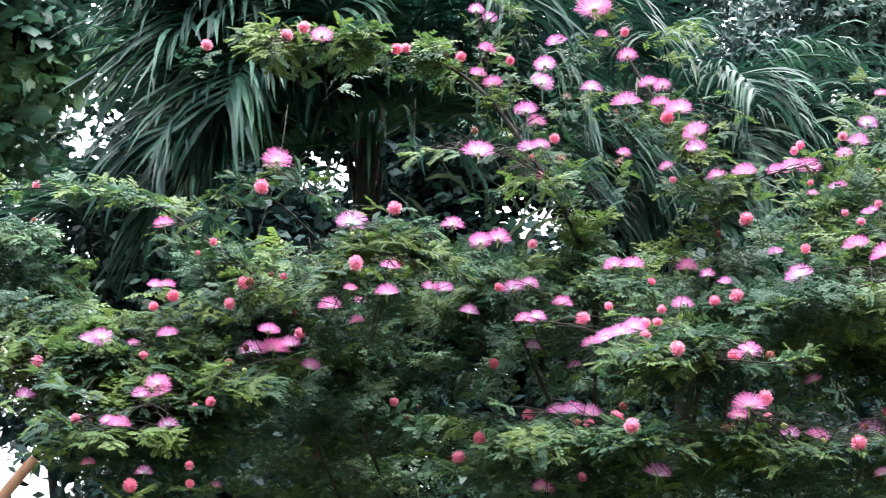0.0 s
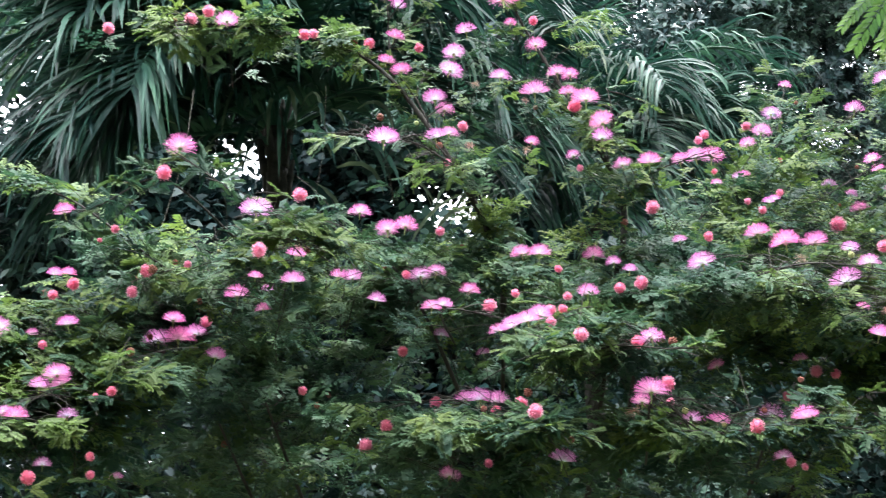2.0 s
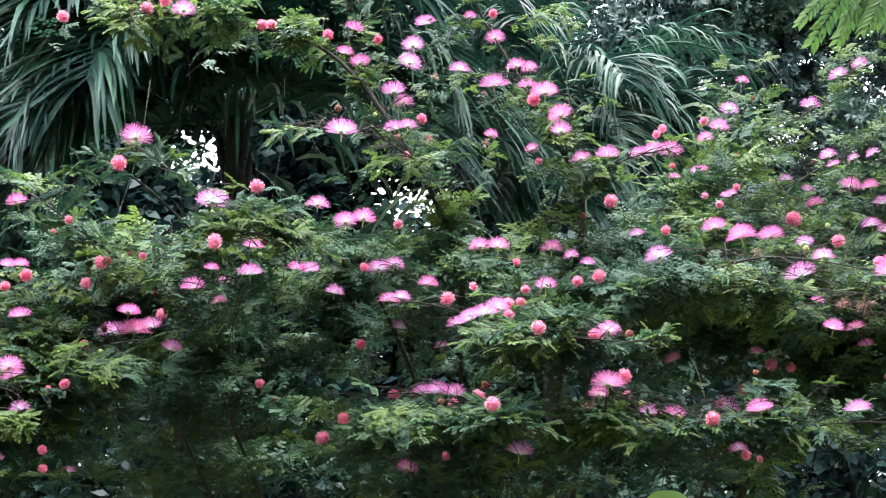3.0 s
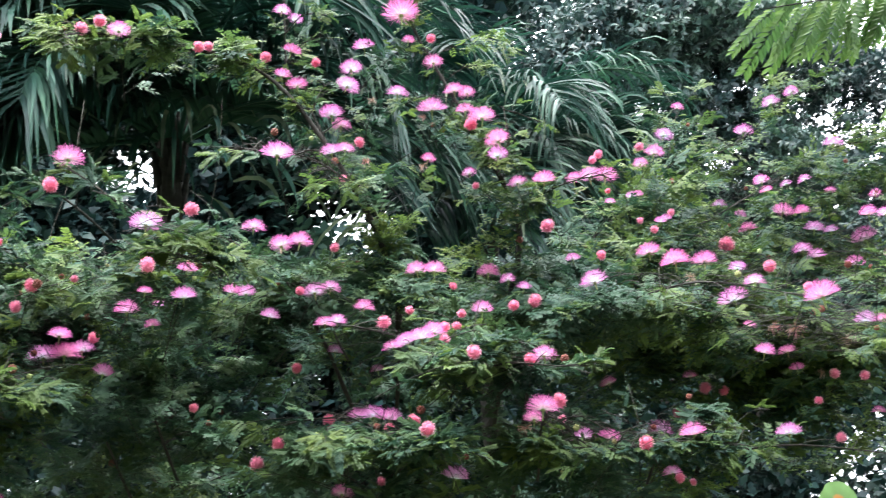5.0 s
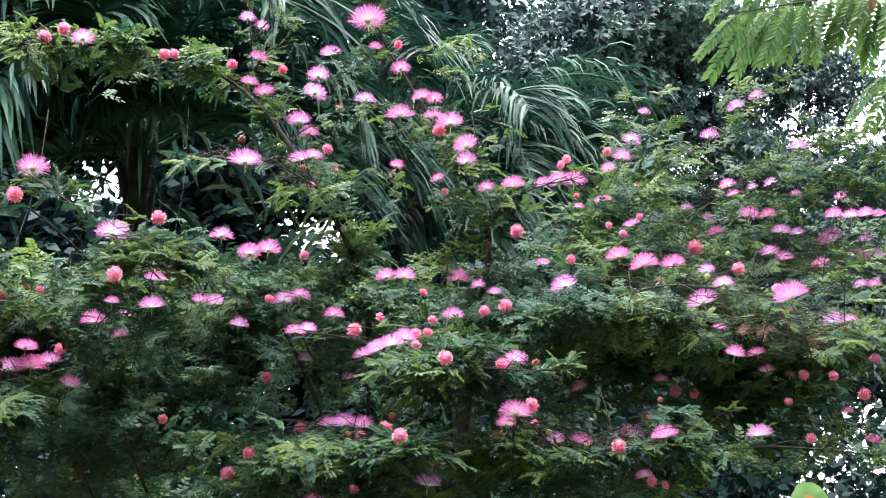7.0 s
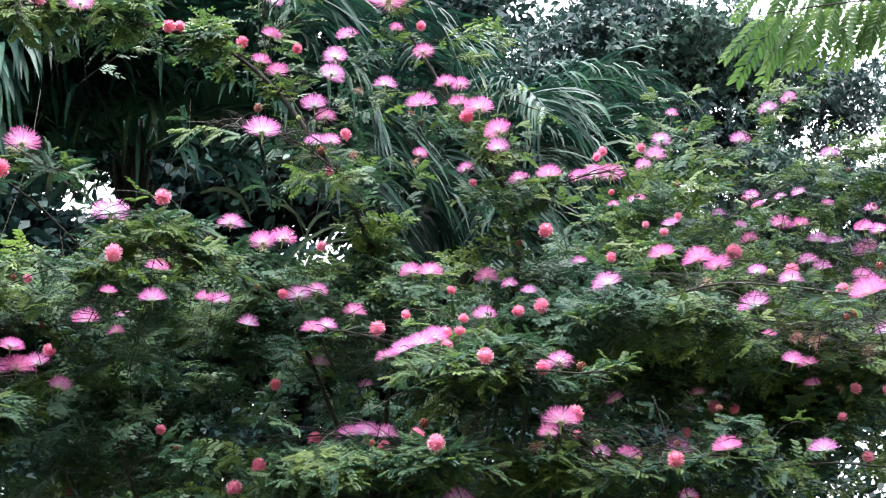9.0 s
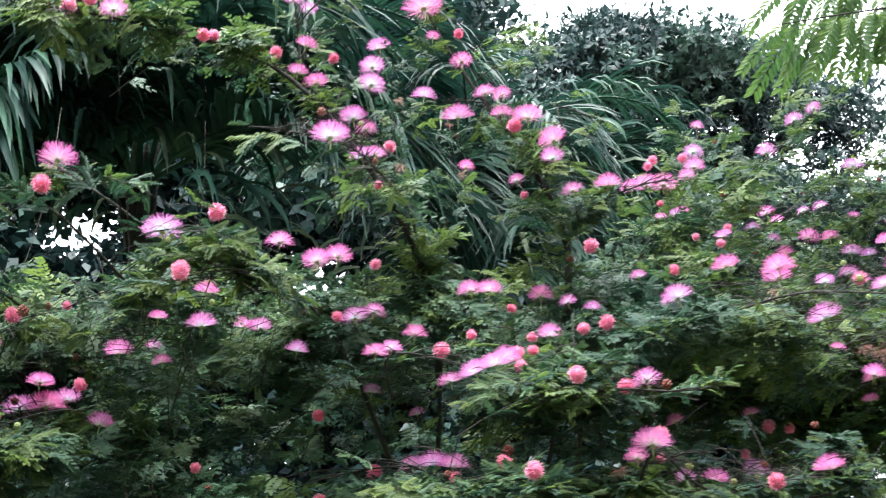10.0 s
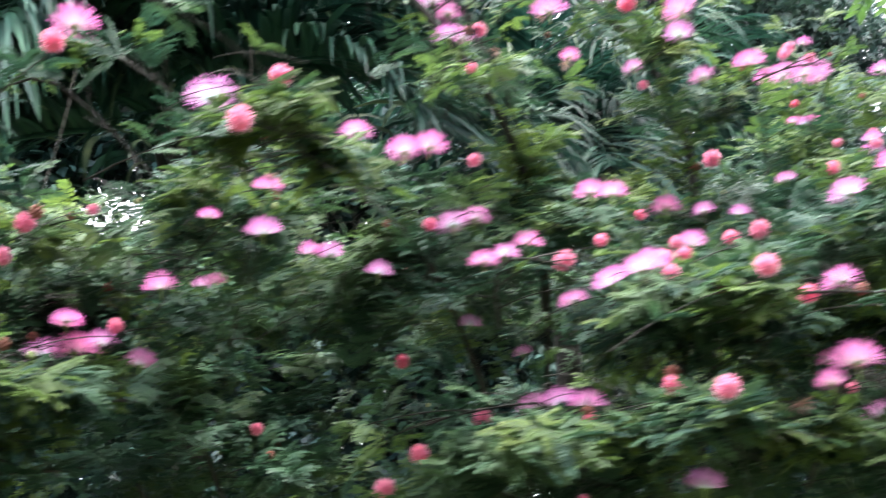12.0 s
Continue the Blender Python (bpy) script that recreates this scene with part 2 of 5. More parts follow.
def compound_leaf(seed, fine=True, fewer=4, leaflet=0.018):
    """A twice-divided leaf: two arching pinnae, each with nine or ten pairs of leaflets. x runs along it, z out of its face."""
    r = np.random.default_rng(seed)
    pieces = []
    for s in (-1, 1):
        spread = radians(r.uniform(20, 36)) * s
        d = np.array([math.cos(spread), math.sin(spread), 0.0])
        across = np.array([-d[1], d[0], 0.0])
        length, n, sag = r.uniform(0.038, 0.05), int(r.integers(8, 11)) - (0 if fine else fewer), r.uniform(0.1, 0.45)
        at = lambda u: np.array([0.012, 0, 0]) + d * length * u + np.array([0, 0, 0.012 * u - sag * length * u * u]) + across * 0.006 * s * u * u
        if fine:
            pieces.append(tube([at(u) for u in (0, 0.5, 1)], 0.0007, 0.0004, 3))
        for k in range(n):
            u = 0.1 + 0.9 * k / (n - 1)
            size = (0.0128 if fine else leaflet) * (0.62 + 0.9 * u * (1.25 - u)) * r.uniform(0.9, 1.1)
            for side in (-1, 1):
                lean = radians(r.uniform(48, 64) - 26 * u)
                way = d * math.cos(lean) + across * side * math.sin(lean) + np.array([0, 0, -sag * u + r.uniform(-0.1, 0.25)])
                pieces.append(blade(at(u), way, (0, 0, 1), size, size * 0.5, r.uniform(0, 0.15)) if fine else flat_blade(at(u), way, (0, 0, 1), size, size * 0.54))
    if fine:
        pieces.append(tube([(0, 0, 0), (0.013, 0, 0)], 0.0009, 0.0007, 3))
    return join(pieces)


LEAVES = [compound_leaf(s) for s in range(7)]
INNER = [compound_leaf(s, False) for s in range(7)]
DEEP = [compound_leaf(s, False, 5, 0.0225) for s in range(7)]
leaf_at, leaf_way, leaf_up, leaf_size, leaf_new_lit = [], [], [], [], []
twig_pieces = []


def spray(base, tip, n_leaves=9, size=1.0, arch=0.25, bare=0.15, thick=0.001, fresh_lit=0.4, young=0.45):
    """A leafy twig from base to tip, bowed upward, with leaves on alternate sides. fresh_lit: how likely its end
    carries new growth, coloured as if lit.
    """
    new_lit_end = rng.random() < fresh_lit
    base, tip = np.asarray(base, float), np.asarray(tip, float)
    run = tip - base
    length = np.linalg.norm(run)
    flat = unit(np.cross(run, (0, 0, 1)) + 1e-6)
    bow = np.array([0, 0, arch * length * 0.5])
    line = np.array([base + run * u + bow * 4 * u * (1 - u) * 0.5 for u in np.linspace(0, 1, 6)])
    twig_pieces.append(tube(line, thick, thick * 0.45, 4))
    tang = np.gradient(line, axis=0)
    for k in range(n_leaves):
        u = bare + (1 - bare) * (k + rng.uniform(0.1, 0.9)) / n_leaves
        i = min(4, int(u * 5))
        p = line[i] + (line[i + 1] - line[i]) * (u * 5 - i)
        t = unit(tang[i])
        s = 1 if k % 2 else -1
        way = t * rng.uniform(0.35, 0.9) + flat * s * rng.uniform(0.6, 1.0) + np.array([0, 0, rng.uniform(-0.35, 0.25)]) + rng.normal(0, 0.12, 3)
        if k == n_leaves - 1:
            way = t + rng.normal(0, 0.15, 3)
        leaf_at.append(p)
        leaf_way.append(way)
        leaf_up.append(np.array([0, -0.45, 0.9]) + rng.normal(0, 0.34, 3))
        leaf_size.append(size * rng.uniform(0.65, 1.05))
        leaf_new_lit.append(new_lit_end and u > young + 0.3 * rng.random())


def lobe(cx, cy, cz, rx, ry, rz, n):
    """A rounded mass of leafy twigs that point outward and up, with some shaded ones inside."""
    c, r = np.array([cx, cy, cz]), np.array([rx, ry, rz])
    for _ in range(n):
        d = unit(rng.normal(0, 1, 3) + np.array([0, -0.75, 0.35]))
        depth = rng.uniform(0.35, 1.0) ** 0.5
        tip = c + d * r * depth + rng.normal(0, 0.015, 3) + np.array([0, 0.35 * max(0.0, 0.15 - d[2]), 0])
        out = unit(d * np.array([1, 1, 0.45]) + np.array([0, -0.15, 0.08]) + rng.normal(0, 0.3, 3))
        spray(tip - out * rng.uniform(0.13, 0.24), tip, int(rng.integers(10, 16)), rng.uniform(0.85, 1.1), fresh_lit=0.1 if cx < 0.8 else 0.4)


shrub = new("powder_puff_shrub")
shrub.location = (0.4, 2.9, 0)
tagged(shrub, "dense flowering shrub with feathery leaves and pink powder puff blooms", "shrub")
HERE = Matrix.Translation((-0.4, -2.9, 0))


def tier(cx, cy, cz, rx, ry, drop, n, fresh_lit=0.3):
    """A flat layer of leafy twigs that spread from its middle and droop at the rim, as the shrub's branches carry them."""
    c = np.array([cx, cy, cz])
    for _ in range(n):
        a, rho = rng.uniform(0, 2 * math.pi), rng.uniform(0.02, 1.0) ** 0.5
        if rng.random() < 0.35:
            a, rho = -math.pi / 2 + rng.normal(0, 0.75), rng.uniform(0.75, 1.05)
        spread = np.array([math.cos(a) * rx, math.sin(a) * ry, 0]) * rho
        tip = c + spread + np.array([0, 0, -drop * rho ** 3 + rng.normal(0, 0.016)])
        out = unit(unit(spread + 1e-6) * np.array([1, 1, 0]) + rng.normal(0, 0.4, 3) * np.array([1, 1, 0.25]) + np.array([0, 0, 0.1 - 0.45 * rho ** 4]))
        spray(tip - out * rng.uniform(0.09, 0.17), tip, int(rng.integers(12, 18)) if fresh_lit else 8, rng.uniform(0.66, 0.92) if fresh_lit else 1.2, 0.3, 0.05, 0.0009, fresh_lit=fresh_lit * rho, young=0.0 if fresh_lit > 0.75 else 0.45)


def twiglet(base, way, length, fresh_lit=0.85):
    """A fine side shoot with small close leaves, drooping at its end."""
    way = unit(way)
    line = smooth_line([base, base + way * length * 0.5 + np.array([0, 0, 0.01]), base + way * length - np.array([0, 0, 0.12 * length])], 0.025)
    twig_pieces.append(tube(line, 0.0016, 0.0007, 4))
    for k in range(1, len(line)):
        t = unit(line[k] - line[k - 1])
        flat = unit(np.cross(t, (0, 0, 1)) + 1e-6)
        for s in (-1, 1):
            out = t * rng.uniform(0.5, 1.0) + flat * s * rng.uniform(0.4, 1.0) + np.array([0, -0.2, rng.uniform(-0.35, 0.25)])
            spray(line[k], line[k] + unit(out) * rng.uniform(0.025, 0.05), 3, rng.uniform(0.55, 0.85), 0.2, 0.1, 0.0008, fresh_lit, -0.1)


def branch(*points, leafy="full", r0=0.0028, r1=0.001, bare=0.0):
    """A woody branch through the points, clothed in leafy twigs."""
    line = smooth_line(points)
    v, q = tube(line, r0, r1, 6, 0.12, rng)
    part("branch", mesh_quads("branch", v, q, TWIG), shrub, m=HERE)
    if leafy == "bare":
        return
    n = len(line)
    i = 2 + int(bare * n)
    side = 1
    while i < n - 1:
        t = unit(line[min(n - 1, i + 1)] - line[i - 1])
        flat = unit(np.cross(t, (0, 0, 1)) + 1e-6)
        side = -side
        out = t * rng.uniform(0.4, 0.9) + flat * side * rng.uniform(0.3, 0.9) + np.array([0, 0, rng.uniform(-0.2, 0.45)])
        ln = rng.uniform(0.06, 0.14) * (1.15 if leafy == "full" else 0.7 if leafy == "tip" else 0.62)
        if leafy == "garland":
            steep = abs(t[2]) > 0.65
            ln *= 0.85 if steep else 0.6
            if i % (2 if steep else 3) == 0:
                twiglet(line[i], np.array([rng.normal(0, 0.8), rng.normal(-0.2, 0.6), max(-0.05, rng.normal(0.2, 0.35))]) + t * 0.5, rng.uniform(0.08, 0.2) if steep else rng.uniform(0.04, 0.09))
            for _ in range(2 if steep else 5):
                away = t * rng.uniform(0.2, 0.9) + np.array([rng.normal(0, 0.35), rng.normal(-0.3, 0.6), rng.normal(-0.05, 0.4)])
                spray(line[i], line[i] + unit(away) * ln * rng.uniform(0.5, 1.0), 5, rng.uniform(0.55, 0.85), 0.2, 0.02, 0.001, 0.8, -0.1)
        spray(line[i], line[i] + unit(out) * ln, int(rng.integers(3, 6)) if leafy == "garland" else int(rng.integers(6, 11)), rng.uniform(0.8, 1.1), 0.2, 0.1, 0.0011, 0.55)
        i += 2 if leafy == "garland" and steep else 1 if leafy != "tip" else int(rng.integers(1, 3))
    spray(line[-3], line[-1] + (line[-1] - line[-3]) * 0.6, 6, 0.65, 0.1, 0.1, 0.0013, 0.8, 0.0)


# masses of foliage
for spec in (
    (-0.13, 2.62, 1.99, 0.36, 0.38, 0.17, 49),
    (0.21, 2.68, 2.02, 0.29, 0.36, 0.13, 42),
    (0.24, 2.32, 1.63, 0.22, 0.25, 0.13, 42),
    (-0.20, 3.10, 1.65, 0.49, 0.30, 0.22, 35),
    (0.47, 2.28, 1.85, 0.14, 0.20, 0.07, 23),
    (0.69, 2.30, 1.67, 0.25, 0.24, 0.10, 42),
    (1.05, 2.80, 2.11, 0.39, 0.40, 0.11, 77),
    (1.30, 2.50, 2.03, 0.23, 0.35, 0.10, 35),
    (1.91, 3.75, 2.45, 0.48, 0.50, 0.21, 49),
):
    lobe(*spec)
for spec in (
    (1.05, 3.00, 2.32, 0.24, 0.35, 0.13, 23),
    (1.45, 3.30, 1.74, 0.50, 0.35, 0.20, 28),
    (0.67, 2.75, 2.06, 0.22, 0.30, 0.12, 28),
    (-0.56, 2.60, 1.90, 0.24, 0.22, 0.10, 30),
    (-0.39, 2.65, 1.97, 0.15, 0.20, 0.09, 19),
    (-0.57, 2.35, 1.69, 0.18, 0.25, 0.10, 28),
    (-0.47, 2.75, 2.10, 0.25, 0.25, 0.13, 32),
    (-0.80, 2.50, 1.94, 0.18, 0.20, 0.05, 12),
    (0.55, 3.10, 1.75, 0.65, 0.25, 0.24, 31),
):
    lobe(*spec)
for spec in (
    (1.70, 3.00, 2.20, 0.23, 0.40, 0.16, 35),
    (1.60, 2.80, 1.98, 0.20, 0.30, 0.11, 23),
    (1.37, 3.20, 2.25, 0.31, 0.40, 0.14, 35),
    (-0.38, 3.10, 1.72, 0.44, 0.30, 0.22, 25),
    (1.45, 3.60, 2.06, 0.45, 0.20, 0.21, 25),
    (-0.19, 3.15, 1.89, 0.20, 0.20, 0.24, 21),
    (-0.19, 2.90, 1.58, 0.28, 0.20, 0.11, 16),
    # the last two lie hidden behind, added to shade the hollows
    (1.53, 4.00, 2.40, 0.57, 0.40, 0.17, 25),
    (0.23, 3.60, 2.11, 0.48, 0.30, 0.21, 25),
):
    lobe(*spec)
for spec in (
    (1.07, 3.15, 1.92, 0.33, 0.22, 0.17, 30),
    (0.66, 3.40, 1.64, 0.36, 0.20, 0.15, 23),
    (1.22, 3.40, 1.65, 0.29, 0.20, 0.11, 16),
    (-0.42, 3.40, 1.63, 0.32, 0.20, 0.15, 16),
    (-0.21, 3.30, 1.86, 0.35, 0.20, 0.19, 30),
    (1.50, 3.20, 1.85, 0.21, 0.25, 0.13, 30),
    (1.58, 3.00, 1.93, 0.19, 0.30, 0.07, 25),
):
    lobe(*spec)

# the layers that catch the light, and hidden ones added to shade the hollows
for spec in (
    (0.75, 2.48, 2.01, 0.14, 0.48, 0.04, 60, 0.35),
    (0.94, 2.45, 2.00, 0.14, 0.45, 0.04, 60, 0.45),
    (1.13, 2.39, 1.96, 0.14, 0.41, 0.05, 50, 0.50),
    (0.38, 2.21, 1.87, 0.12, 0.29, 0.04, 44, 0.60),
    (0.49, 2.14, 1.86, 0.09, 0.16, 0.03, 18, 0.70),
    (0.21, 2.25, 1.74, 0.15, 0.30, 0.06, 60, 0.25),
    (0.31, 2.10, 1.72, 0.08, 0.20, 0.05, 26, 0.30),
    (0.66, 2.31, 1.73, 0.15, 0.29, 0.04, 50, 0.35),
):
    tier(*spec)
for spec in (
    (0.84, 2.26, 1.73, 0.11, 0.24, 0.03, 34, 0.40),
    (-0.20, 2.52, 2.08, 0.17, 0.38, 0.08, 52, 0.50),
    (-0.31, 2.45, 2.02, 0.18, 0.35, 0.07, 40, 0.40),
    (0.12, 2.47, 2.04, 0.14, 0.32, 0.05, 44, 0.35),
    (0.31, 2.60, 2.05, 0.12, 0.30, 0.04, 26, 0.30),
    (-0.64, 2.50, 1.94, 0.21, 0.25, 0.05, 67, 0.85),
    (-0.67, 2.28, 1.82, 0.17, 0.22, 0.04, 54, 0.85),
    (-0.50, 2.38, 1.88, 0.12, 0.17, 0.04, 26, 0.60),
):
    tier(*spec)
for spec in (
    (-0.51, 2.20, 1.78, 0.12, 0.20, 0.05, 45, 0.85),
    (-0.37, 2.19, 1.82, 0.07, 0.17, 0.04, 40, 0.85),
    (-0.43, 2.57, 2.01, 0.17, 0.23, 0.05, 40, 0.50),
    (-0.26, 2.60, 2.13, 0.14, 0.30, 0.04, 30, 0.40),
    (0.59, 2.55, 1.99, 0.14, 0.25, 0.04, 30, 0.30),
    (1.72, 3.65, 2.43, 0.31, 0.35, 0.06, 50, 0.35),
    (1.07, 3.00, 2.25, 0.21, 0.30, 0.05, 40, 0.40),
    (2.02, 3.70, 2.45, 0.24, 0.40, 0.06, 36, 0.35),
):
    tier(*spec)
for spec in (
    (1.36, 2.55, 1.94, 0.13, 0.25, 0.04, 26, 0.40),
    (-0.75, 2.38, 1.88, 0.14, 0.22, 0.04, 40, 0.85),
    (-0.85, 2.50, 1.98, 0.13, 0.20, 0.04, 29, 0.85),
    (-0.54, 2.19, 1.75, 0.13, 0.21, 0.04, 40, 0.85),
    # mostly hidden layers on the right, added to keep light off the hollow
    (1.31, 3.15, 2.03, 0.24, 0.55, 0.04, 80, 0.00),
    (1.37, 2.85, 1.97, 0.15, 0.45, 0.03, 40, 0.00),
    (1.07, 3.35, 2.07, 0.21, 0.45, 0.04, 44, 0.00),
    (1.65, 3.10, 2.00, 0.18, 0.40, 0.04, 40, 0.00),
):
    tier(*spec)
for spec in (
    # the next four lie out of sight behind, added as a roof against light
    (-0.31, 3.30, 2.16, 0.27, 0.50, 0.04, 60, 0.00),
    (0.20, 3.35, 2.17, 0.26, 0.45, 0.04, 60, 0.00),
    (0.69, 3.30, 2.14, 0.21, 0.40, 0.04, 46, 0.00),
    (-0.87, 3.15, 2.03, 0.22, 0.45, 0.04, 46, 0.00),
    (-0.13, 2.02, 2.035, 0.10, 0.20, 0.03, 34, 0.90),
    (-0.06, 2.12, 2.04, 0.09, 0.18, 0.03, 24, 0.80),
    (1.90, 3.75, 2.66, 0.34, 0.35, 0.05, 44, 0.30),
    (1.62, 3.55, 2.60, 0.26, 0.30, 0.05, 34, 0.30),
    (2.25, 3.85, 2.66, 0.30, 0.35, 0.05, 40, 0.30),
    (-1.12, 3.10, 2.28, 0.18, 0.30, 0.06, 34, 0.15),
    (-1.22, 3.10, 2.20, 0.26, 0.30, 0.06, 40, 0.10),
    (-1.16, 3.05, 2.11, 0.22, 0.26, 0.06, 32, 0.10),
):
    tier(*spec)


# branches
branch((0.34, 2.62, 1.96), (0.33, 2.56, 2.06), (0.28, 2.46, 2.16), (0.23, 2.41, 2.24), (0.18, 2.40, 2.32), (0.11, 2.42, 2.43), (0.04, 2.45, 2.51), (-0.05, 2.40, 2.53), (-0.19, 2.30, 2.52), (-0.29, 2.20, 2.49), (-0.35, 2.10, 2.44), leafy="garland", r0=0.0085, r1=0.0015)
branch((0.33, 2.60, 2.09), (0.26, 2.40, 2.22), (0.18, 2.20, 2.22), (0.11, 2.05, 2.21), (0.03, 1.92, 2.18), (-0.02, 1.88, 2.17), leafy="garland", bare=0.35)
branch((0.24, 2.62, 1.80), (0.16, 2.48, 1.95), (0.10, 2.44, 2.04), (0.03, 2.42, 2.10), (-0.08, 2.38, 2.12), leafy="bare", r0=0.005, r1=0.002)
branch((0.59, 2.60, 2.01), (0.63, 2.65, 2.24), (0.54, 2.60, 2.41), (0.47, 2.70, 2.60), (0.40, 2.70, 2.73), (0.34, 2.70, 2.92), leafy="garland", r0=0.0095, r1=0.0015)
branch((0.18, 2.40, 2.32), (0.14, 2.46, 2.43), (0.09, 2.50, 2.53), (0.08, 2.50, 2.66), (0.07, 2.50, 2.82), leafy="garland")
branch((0.63, 2.65, 2.24), (0.66, 2.55, 2.28), (0.72, 2.45, 2.29), (0.82, 2.50, 2.32), leafy="garland")
branch((0.55, 2.62, 2.36), (0.56, 2.40, 2.36), (0.55, 2.40, 2.43), (0.61, 2.40, 2.41), leafy="garland")
branch((0.68, 2.70, 2.03), (0.89, 2.90, 2.27), (1.14, 3.10, 2.46), (1.52, 3.40, 2.70), (1.83, 3.60, 2.95), leafy="full")
branch((1.14, 3.10, 2.46), (1.25, 3.30, 2.62), (1.36, 3.50, 2.83), leafy="full")
branch((0.89, 2.90, 2.18), (1.33, 3.30, 2.40), (1.90, 3.90, 2.73), (2.13, 3.80, 2.83), (2.52, 3.90, 2.79), leafy="full")
branch((0.43, 2.20, 1.84), (0.47, 2.05, 1.84), (0.55, 2.02, 1.83), (0.61, 2.00, 1.83), leafy="tip")
branch((-0.12, 2.30, 2.09), (-0.19, 2.15, 2.12), (-0.25, 2.12, 2.16), (-0.31, 2.12, 2.20), leafy="tip")
branch((-0.21, 2.40, 2.08), (-0.31, 2.25, 2.16), (-0.37, 2.20, 2.18), (-0.46, 2.20, 2.13), (-0.53, 2.25, 2.12), leafy="tip")
branch((-0.29, 2.50, 1.98), (-0.43, 2.30, 2.08), (-0.57, 2.35, 2.18), (-0.73, 2.40, 2.23), (-0.86, 2.40, 2.24), (-0.97, 2.40, 2.23), leafy="tip")
branch((-0.27, 2.50, 1.86), (-0.42, 2.30, 1.87), (-0.62, 2.22, 1.86), (-0.76, 2.20, 1.84), (-0.88, 2.20, 1.82), leafy="garland")
branch((-0.34, 2.40, 1.74), (-0.47, 2.20, 1.72), (-0.58, 2.10, 1.71), (-0.67, 2.10, 1.69), leafy="full")
branch((-0.26, 2.40, 1.82), (-0.40, 2.20, 1.80), (-0.54, 2.12, 1.77), (-0.67, 2.10, 1.73), leafy="full")
branch((0.39, 2.40, 1.59), (0.24, 2.20, 1.74), (0.14, 2.25, 1.76), (0.08, 2.28, 1.75), leafy="full")
branch((0.27, 2.30, 1.70), (0.31, 2.00, 1.70), (0.37, 1.95, 1.68), leafy="full")
branch((0.57, 2.30, 1.64), (0.54, 2.08, 1.75), (0.63, 2.10, 1.69), (0.76, 2.05, 1.70), (0.88, 2.05, 1.69), leafy="garland")
branch((1.00, 2.50, 1.69), (1.08, 2.30, 1.70), (1.23, 2.30, 1.69), (1.37, 2.30, 1.67), leafy="tip")
branch((0.76, 2.50, 2.00), (0.87, 2.25, 2.02), (0.94, 2.10, 1.99), (1.00, 1.95, 1.94), leafy="full")
branch((0.21, 2.40, 1.89), (0.17, 2.20, 1.92), (0.20, 2.15, 1.92), (0.28, 2.20, 1.91), leafy="full")


# flowers: filaments spread like a brush from a small green calyx
def puff_mesh(name, seed, mat, low, high, n, droop=0.0, short=0.34, width=0.0048):
    r = np.random.default_rng(seed)
    pieces = []
    for _ in range(n):
        th = math.acos(r.uniform(math.cos(radians(high)), math.cos(radians(low))))
        ph = r.uniform(0, 2 * math.pi)
        d = np.array([math.sin(th) * math.cos(ph), math.sin(th) * math.sin(ph), math.cos(th)])
        ln = short + (0.56 - short) * r.random() ** 0.6
        side = unit(np.cross(d, r.normal(0, 1, 3)))
        bend = side * r.normal(0, 0.04) + np.array([0, 0, -droop * ln])
        a, b, c = d * 0.04, d * ln * 0.55 + bend * 0.3, d * ln + bend
        w = np.cross(side, d) * width
        pieces.append((np.array([a - w * 0.6, a + w * 0.6, b + w, b - w, c + w * 0.8, c - w * 0.8]), np.array([(0, 1, 2, 3), (3, 2, 4, 5)])))
    return mesh_quads(name, *join(pieces), mat)


def knobbly_mesh(name, seed, mat, knob=0.13):
    """A ball of packed bud tips, one unit across."""
    r = np.random.default_rng(seed)
    bm = bmesh.new()
    bmesh.ops.create_icosphere(bm, subdivisions=1, radius=0.4)
    n = 26
    for i in range(n):
        z = 1 - 2 * (i + 0.5) / n
        a = i * 2.39996 + r.uniform(-0.1, 0.1)
        s = math.sqrt(1 - z * z)
        d = Vector((s * math.cos(a), s * math.sin(a), z))
        m = Matrix.Translation(d * 0.39 * r.uniform(0.93, 1.08)) @ d.to_track_quat("Z", "Y").to_matrix().to_4x4() @ Matrix.Diagonal((1, 1, 1.5, 1))
        bmesh.ops.create_icosphere(bm, subdivisions=1, radius=knob * 0.9, matrix=m)
    me = bpy.data.meshes.new(name)
    bm.to_mesh(me)
    bm.free()
    me.materials.append(mat)
    me.polygons.foreach_set("use_smooth", [True] * len(me.polygons))
    return me


PUFFS = [puff_mesh("flower", s, PUFF, 0, 78 + 3 * s, 500, 0.03 * s, 0.36, 0.0042) for s in range(5)]
WILTED = [puff_mesh("wilted_flower", 20 + s, FADED, 20, 140, 110, 0.35) for s in range(2)]


